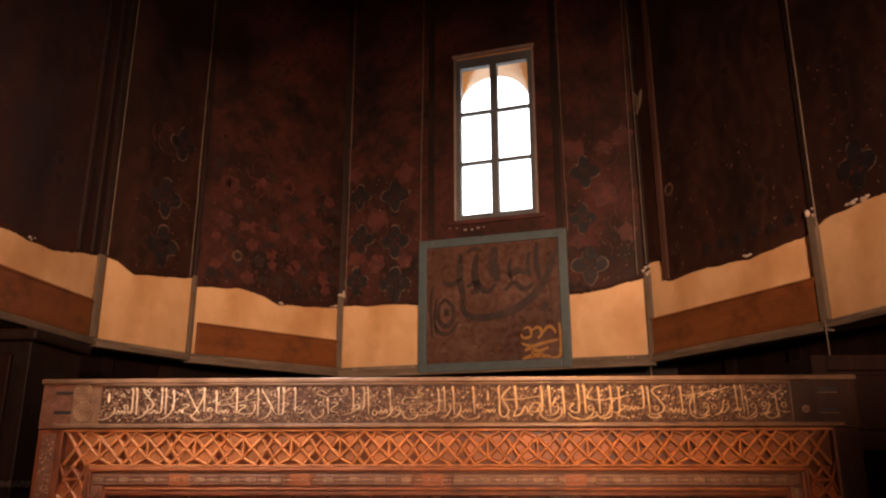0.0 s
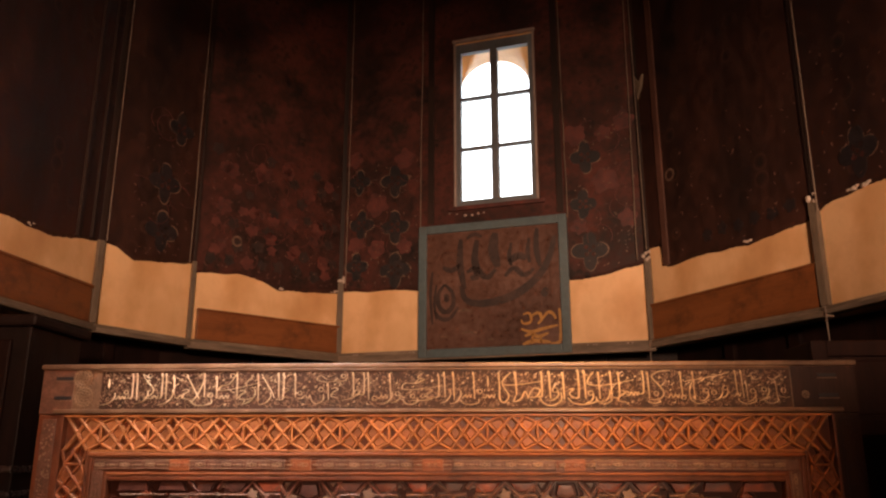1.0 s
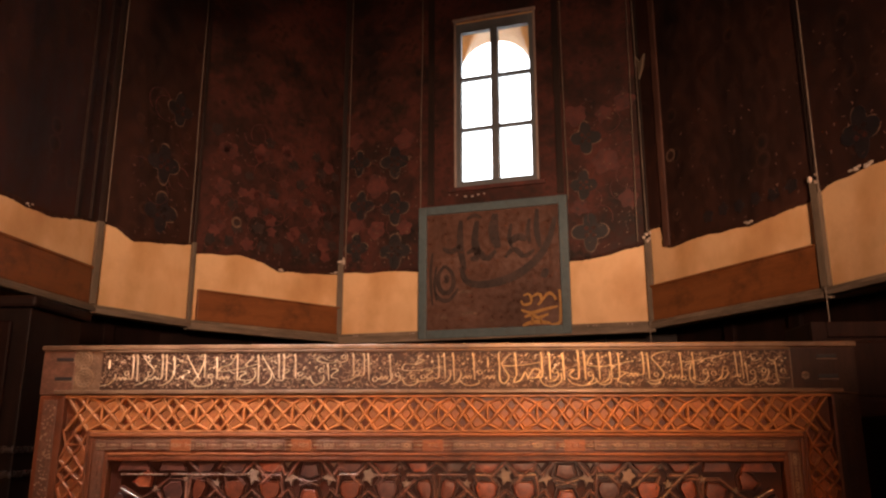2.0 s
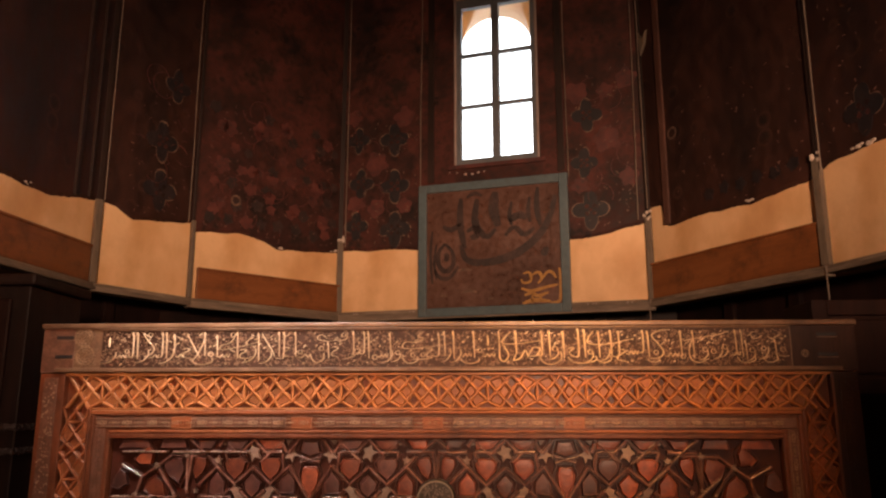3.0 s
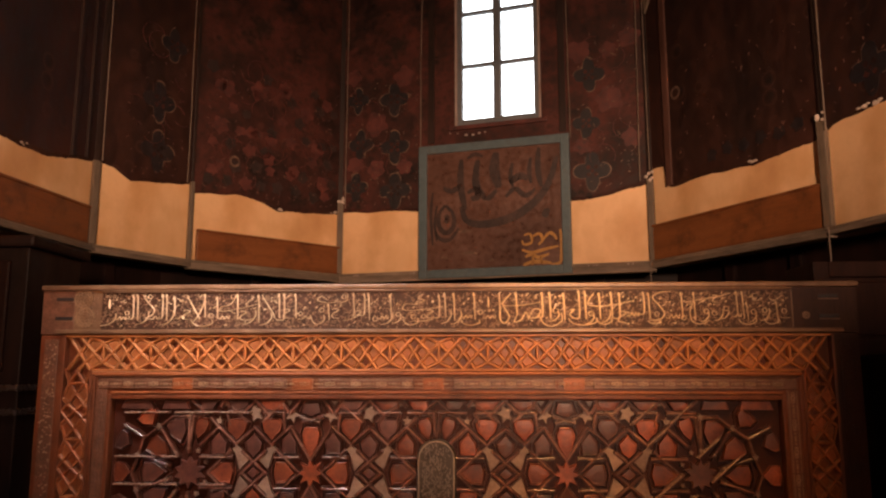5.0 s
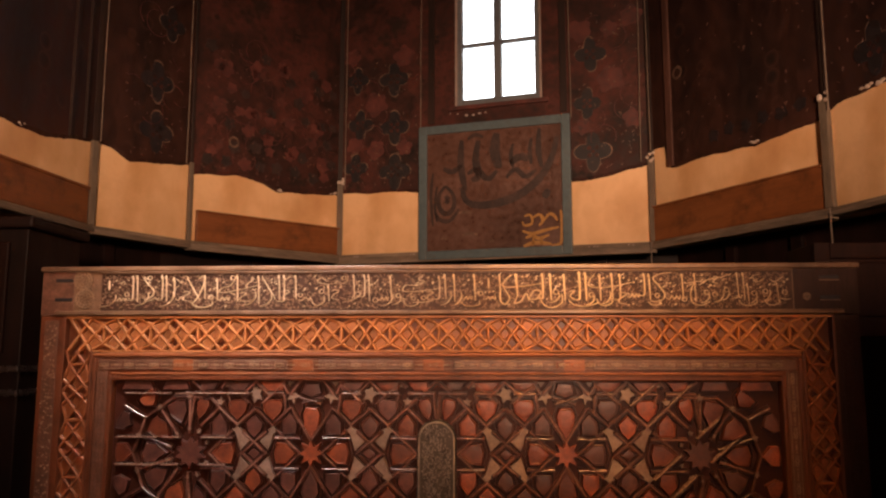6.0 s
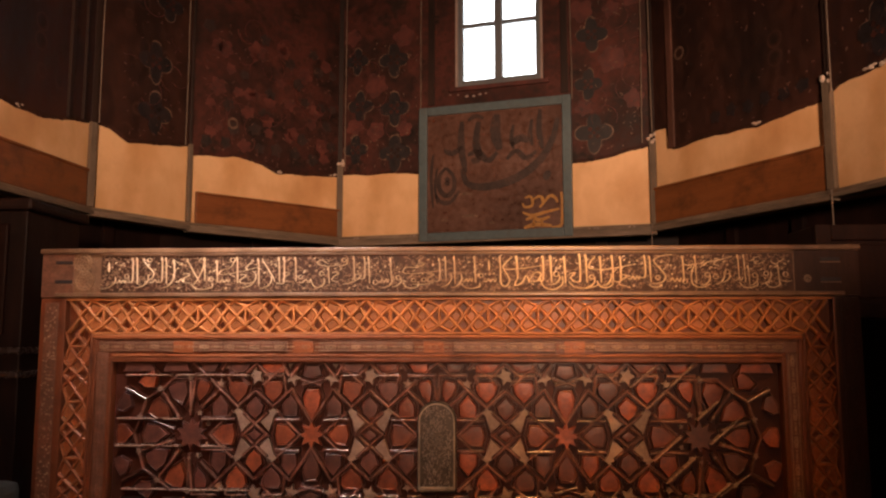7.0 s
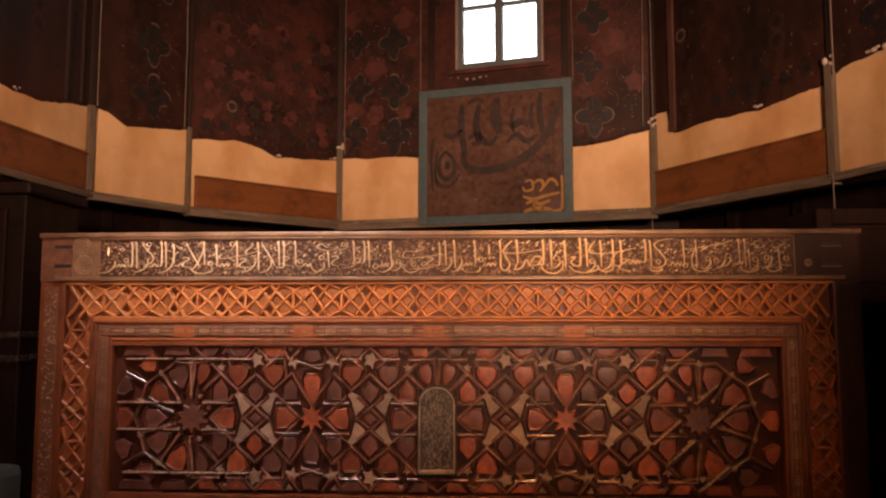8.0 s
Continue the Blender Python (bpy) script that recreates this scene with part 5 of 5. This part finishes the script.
quarter("slat", PIECE_O, "", SLAT, 191, 119, -17.5, 8)
quarter("bone_star", PIECE_P, "", STAR5, 36, 102, 15, 16, -24)
quarter("bone_chip", PIECE_P, "", CHIP, 41, 122.5, 6, 4.5)
quarter("bone_chip", PIECE_P, "", CHIP, 161, 122.5, 7, -4.5)
quarter("bone_star", PIECE_P, "", CROSS, 105, 105, 15, 18, 18)
quarter("bone_kite", PIECE_P, "", FLAG, 80, 27.5, 17, 23.5)
quarter("bone_kite", PIECE_P, "", FLAG, 130, 27.5, -17, 23.5)
quarter("small_star", PIECE_P, "", STAR5, 172, 91, 9, 9)
quarter("small_star", PIECE_P, "", STAR5, 211, 38, 5, 5)
quarter("small_star", PIECE_P, "", STAR5, 195, 18, 4.5, 4.5)
straps((0, 22), (38, 81), (72, 50), (105, 79), (138, 50), (172, 80), (206, 48))
straps((20, 0), (63, 40))
straps((190, 0), (147, 40))
straps((82, 39), (130, -3))
straps((128, 39), (80, -3))
straps((79, 102), (106, 128))
straps((131, 102), (104, 128))
straps((118, 88), (161, 128), (170, 116))
straps((92, 88), (49, 128))
straps((194, 102), (225, 128))
straps((-18, 88), (22, 99))
straps((20, 130), (40, 104))
straps((58, 130), (44, 106))
straps((52, 106), (90, 106))
straps((120, 106), (158, 106), (150, 82))
straps((172, 106), (222, 106))
straps((52, 104), (48, 70))
straps((20, 27), (68, 27))
straps((142, 27), (205, 27))
straps((189, 98), (172, 80))
straps((219, 106), (225, 54))


def around(ol, k):
    cx, cz = sum(p[0] for p in ol) / len(ol), sum(p[1] for p in ol) / len(ol)
    return [(cx + (x - cx) * k, cz + (z - cz) * k) for x, z in ol]


def ring_mesh(ol):
    bm = bmesh.new()
    n = len(ol)
    sets = [[bm.verts.new((x, y, z)) for x, z in around(ol, k)] for k, y in ((1.34, 0.031), (1.31, 0.018), (1.22, 0.018), (1.19, 0.031))]
    for a, b in zip(sets, sets[1:]):
        for i in range(n):
            bm.faces.new((a[i], a[(i + 1) % n], b[(i + 1) % n], b[i]))
    bmesh.ops.recalc_face_normals(bm, faces=bm.faces)
    return mesh_of("petal_border", bm, STRAP)


MADE = []
for name, mat, axis, ol in PIECES:
    ol = [(u * UNIT, v * UP) for u, v in ol]
    pale = mat is PIECE_P
    me = mesh_of(name, plaque(bmesh.new(), ol, 0.031, 0.016, 0.05, 0.002) if pale else rimmed(bmesh.new(), ol, 0.031, 0.010), mat)
    alt = me.copy()
    alt.materials[0] = {PIECE_O: PIECE_D, PIECE_D: PIECE_O}.get(mat, mat)
    MADE.append((name, axis, ol, me, alt, None if pale or name == "slat" else ring_mesh(ol)))
RIDGE = [mesh_of("strap", bar(bmesh.new(), (a[0] * UNIT, a[1] * UP), (b[0] * UNIT, b[1] * UP), 0.0062, 0.031, 0.0098, 0.85, 0.0118), FILLET) for a, b in LINES]
RAILS = [mesh_of("strap_rail", bar(bmesh.new(), (a[0] * UNIT, a[1] * UP), (b[0] * UNIT, b[1] * UP), 0.0150, 0.031, 0.0125, 0.2), STRAP) for a, b in LINES]


def free(pts):
    """True where a piece is inside the frame and not under the plaque."""
    x, z = sum(p[0] for p in pts) / len(pts), sum(p[1] for p in pts) / len(pts)
    return max(abs(p[0]) for p in pts) < 1.090 and not (abs(x + 0.009) < 0.070 and -0.175 < z < 0.075)


rp = random.Random(11)
for cx, way, length in ((-0.422, -1, 0.403), (-0.422, 1, 0.414), (0.409, -1, 0.417), (0.409, 1, 0.424)):
    kx = way * length / 0.415
    for kz in (1, -1):
        m = pose(cx, 0, ZC) @ Matrix.Diagonal((kx, 1, kz, 1))
        for name, axis, ol, me, alt, ring in MADE:
            if (axis == "v" and kz < 0) or (axis == "u" and way < 0):
                continue
            flat = [(cx + x * kx, z * kz) for x, z in ol]
            mean = sum(p[0] for p in flat) / len(flat)
            if abs(mean) < 1.075 and max(abs(p[0]) for p in flat) >= 1.090:
                # cut off by the frame at the panel's end
                cutp = [(max(-1.089, min(1.089, x)), ZC + z) for x, z in flat]
                piece(name, mesh_of(name, plaque(bmesh.new(), cutp, 0.031, 0.0115, 0.06, 0.003), me.materials[0]), panel)
            elif free(flat):
                # left end swaps more pieces to dark, standing in for its shade
                piece(name, alt if rp.random() < (0.5 if me.materials[0] is PIECE_O and cx + kx * ol[0][0] < -0.72 else 0.2 if me.materials[0] is PIECE_O else 0.06) else me, panel, m)
                if ring:
                    piece("petal_border", ring, panel, m)
        for (a, b), ridge, rail_me in zip(LINES, RIDGE, RAILS):
            ends = sorted((cx + u * UNIT * kx, v * UP * kz) for u, v in (a, b))
            (xa, za), (xb, zb) = ends
            if xa < -1.089 < xb - 0.02 or xa + 0.02 < 1.089 < xb:
                c, d = max(xa, -1.089), min(xb, 1.089)
                pa, pb = ((q, ZC + za + (zb - za) * (q - xa) / (xb - xa)) for q in (c, d))
                piece("strap", mesh_of("strap", bar(bmesh.new(), pa, pb, 0.0062, 0.031, 0.0098, 0.85, 0.0118), FILLET), panel)
                piece("strap_rail", mesh_of("strap_rail", bar(bmesh.new(), pa, pb, 0.0150, 0.031, 0.0125, 0.2), STRAP), panel)
            elif free(ends):
                piece("strap", ridge, panel, m)
                piece("strap_rail", rail_me, panel, m)


# outer halves of the ten-pointed stars at the panel's ends
def ray_piece(name, mat, cx, out, shape, angle, r, hl, hw, bordered=True):
    """A piece on the ray at that angle from the end star, its tip towards the star; cut off where the frame begins."""
    c, d = math.cos(radians(angle)), math.sin(radians(angle))
    ol = [(cx + out * (c * (r + x * hl) - d * z * hw), ZC + d * (r + x * hl) + c * z * hw) for x, z in shape]
    ol = [(max(-1.089, min(1.089, x)), max(0.746, min(1.218, z))) for x, z in ol]
    pale = mat is PIECE_P
    piece(name, mesh_of(name, plaque(bmesh.new(), ol, 0.031, 0.0075, 0.05, 0.002) if pale else rimmed(bmesh.new(), ol, 0.031, 0.010), mat), panel)
    if bordered and max(abs(p[0]) for p in ol) < 1.07 and max(abs(p[1] - ZC) for p in ol) < 0.21:
        piece("petal_border", ring_mesh(ol), panel)


def ray_strap(cx, out, r0, a0, r1, a1):
    p, q = ((cx + out * r * math.cos(radians(a)), ZC + r * math.sin(radians(a))) for r, a in ((r0, a0), (r1, a1)))
    if max(abs(p[0]), abs(q[0])) < 1.09 and max(abs(p[1] - ZC), abs(q[1] - ZC)) < 0.235:
        piece("strap", mesh_of("strap", bar(bmesh.new(), p, q, 0.0062, 0.031, 0.0098, 0.85, 0.0118), FILLET), panel)
        piece("strap_rail", mesh_of("strap_rail", bar(bmesh.new(), p, q, 0.0150, 0.031, 0.0125, 0.2), STRAP), panel)


SPIKE = [(math.cos(q * math.pi / 5) * (1 if q % 2 == 0 else 0.42), math.sin(q * math.pi / 5) * (1 if q % 2 == 0 else 0.42)) for q in range(10)]
for cx, out in ((-0.825, -1), (0.833, 1)):
    # darker set on the left, again shade put into colour
    reds = (PIECE_D, PIECE_O, PIECE_D) if out < 0 else (PIECE_O, PIECE_O, PIECE_D)
    for k, (a, r) in enumerate(((0, 0.118), (36, 0.128), (-36, 0.128), (72, 0.138), (-72, 0.138))):
        ray_piece("petal", reds[k % 3], cx, out, HEX, a, r, 0.042, 0.032)
    for k, (a, r, hl, hw) in enumerate(((0, 0.222, 0.030, 0.032), (24, 0.246, 0.026, 0.032), (-24, 0.246, 0.026, 0.032), (50, 0.226, 0.027, 0.030), (-50, 0.226, 0.027, 0.030))):
        ray_piece("petal", reds[(k + 1) % 3], cx, out, HEX, a, r, hl, hw)
    for z in (0.219, -0.219):
        for x, h in ((0.055, 0.045), (0.185, 0.055)):
            piece("slat", mesh_of("slat", plaque(bmesh.new(), [(cx + out * (x + u * h), ZC + z + w * 0.014) for u, w in ((-1, -1), (1, -1), (0.8, 1), (-0.8, 1))], 0.031, 0.012, 0.06, 0.003), PIECE_O if out > 0 else PIECE_D), panel)
    for a in (18, -18, 54, -54, 88, -88):
        ray_piece("small_star", PIECE_P, cx, out, SPIKE, a, 0.182, 0.012, 0.012, False)
        ray_piece("small_star", PIECE_P, cx, out, SPIKE, a, 0.078, 0.007, 0.007, False)
        ray_strap(cx, out, 0.062, a, 0.172, a)
        for b in (a - 18, a + 18):
            ray_strap(cx, out, 0.180, a, 0.192, b)
    for a in (36, -36):
        ray_strap(cx, out, 0.196, a, 0.272, a * 0.94)


def star(n, r, k):
    return [((r if q % 2 == 0 else r * k) * math.sin(q * math.pi / n), (r if q % 2 == 0 else r * k) * math.cos(q * math.pi / n)) for q in range(2 * n)]


for cx, n, r, k, mat in ((-0.422, 8, 0.047, 0.52, PIECE_O), (0.409, 8, 0.047, 0.52, PIECE_O), (-0.825, 10, 0.052, 0.66, PIECE_D), (0.833, 10, 0.052, 0.66, PIECE_D)):
    piece("star", mesh_of("star", plaque(bmesh.new(), star(n, r, k), 0.031, 0.013, 0.10, 0.003), mat), panel, pose(cx, 0, ZC))

# pale bars across the end stars that stand in for glints, placed to fit the view
long_bar = mesh_of("long_fillet", bar(bmesh.new(), (-0.5, 0), (0.5, 0), 0.0064, 0.031, 0.0050, 0.80, 0.0070), GLINT)


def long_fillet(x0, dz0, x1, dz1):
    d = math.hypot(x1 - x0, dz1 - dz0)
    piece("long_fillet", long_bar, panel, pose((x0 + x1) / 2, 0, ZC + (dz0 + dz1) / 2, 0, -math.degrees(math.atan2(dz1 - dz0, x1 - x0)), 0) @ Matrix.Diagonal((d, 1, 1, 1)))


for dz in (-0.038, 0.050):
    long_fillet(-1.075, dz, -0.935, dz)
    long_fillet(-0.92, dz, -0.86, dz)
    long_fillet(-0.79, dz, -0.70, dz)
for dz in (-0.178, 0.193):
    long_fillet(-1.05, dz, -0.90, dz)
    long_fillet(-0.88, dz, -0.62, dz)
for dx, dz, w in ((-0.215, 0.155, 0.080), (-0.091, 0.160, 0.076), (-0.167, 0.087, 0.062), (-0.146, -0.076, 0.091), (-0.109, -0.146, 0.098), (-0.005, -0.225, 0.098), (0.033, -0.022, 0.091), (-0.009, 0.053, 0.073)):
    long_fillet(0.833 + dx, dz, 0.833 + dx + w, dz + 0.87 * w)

# bronze plaque with a pointed arch
plq = part("bronze_plaque", plaque(bmesh.new(), [(-0.073, 0.807), (0.055, 0.807), (0.055, 1.035)] + [(-0.009 + 0.064 * math.cos(a), 1.035 + 0.062 * math.sin(a)) for a in [k * math.pi / 12 for k in range(1, 12)]] + [(-0.073, 1.035)], 0.031, 0.003, 0.06, 0.006), BRONZE_DARK, tomb, "arched old bronze plaque with worn raised script")
rim = bmesh.new()
ol = [(-0.066, 0.816), (0.048, 0.816), (0.048, 1.035)] + [(-0.009 + 0.057 * math.cos(a), 1.035 + 0.054 * math.sin(a)) for a in [k * math.pi / 10 for k in range(1, 10)]] + [(-0.066, 1.035)]
for p, q in zip(ol, ol[1:] + ol[:1]):
    bar(rim, p, q, 0.0055, 0.004, -0.004)
part("plaque_rim", rim, BRONZE, plq)
sc = bmesh.new()
for k in range(420):
    x, z = rs.uniform(-0.060, 0.042), rs.uniform(0.826, 1.078)
    if (x + 0.009) ** 2 + max(0, z - 1.035) ** 2 < 0.0021:
        a = rs.choice((1.57, 1.57, 1.4, 1.8, 0.6, 2.6))
        d = rs.uniform(0.004, 0.012) if 1 < a < 2 else 0.006
        bar(sc, (x, z), (x + d * math.cos(a), z + d * math.sin(a)), 0.0028, 0.004, rs.uniform(-0.0005, -0.0022))
tagged(part("worn_script", sc, BRONZE_WORN, plq), kind="stuff")
part("plaque_lip", boxed(-0.062, 0.044, -0.006, 0.004, 0.8185, 0.827, bevel=0.002), BRONZE, plq)
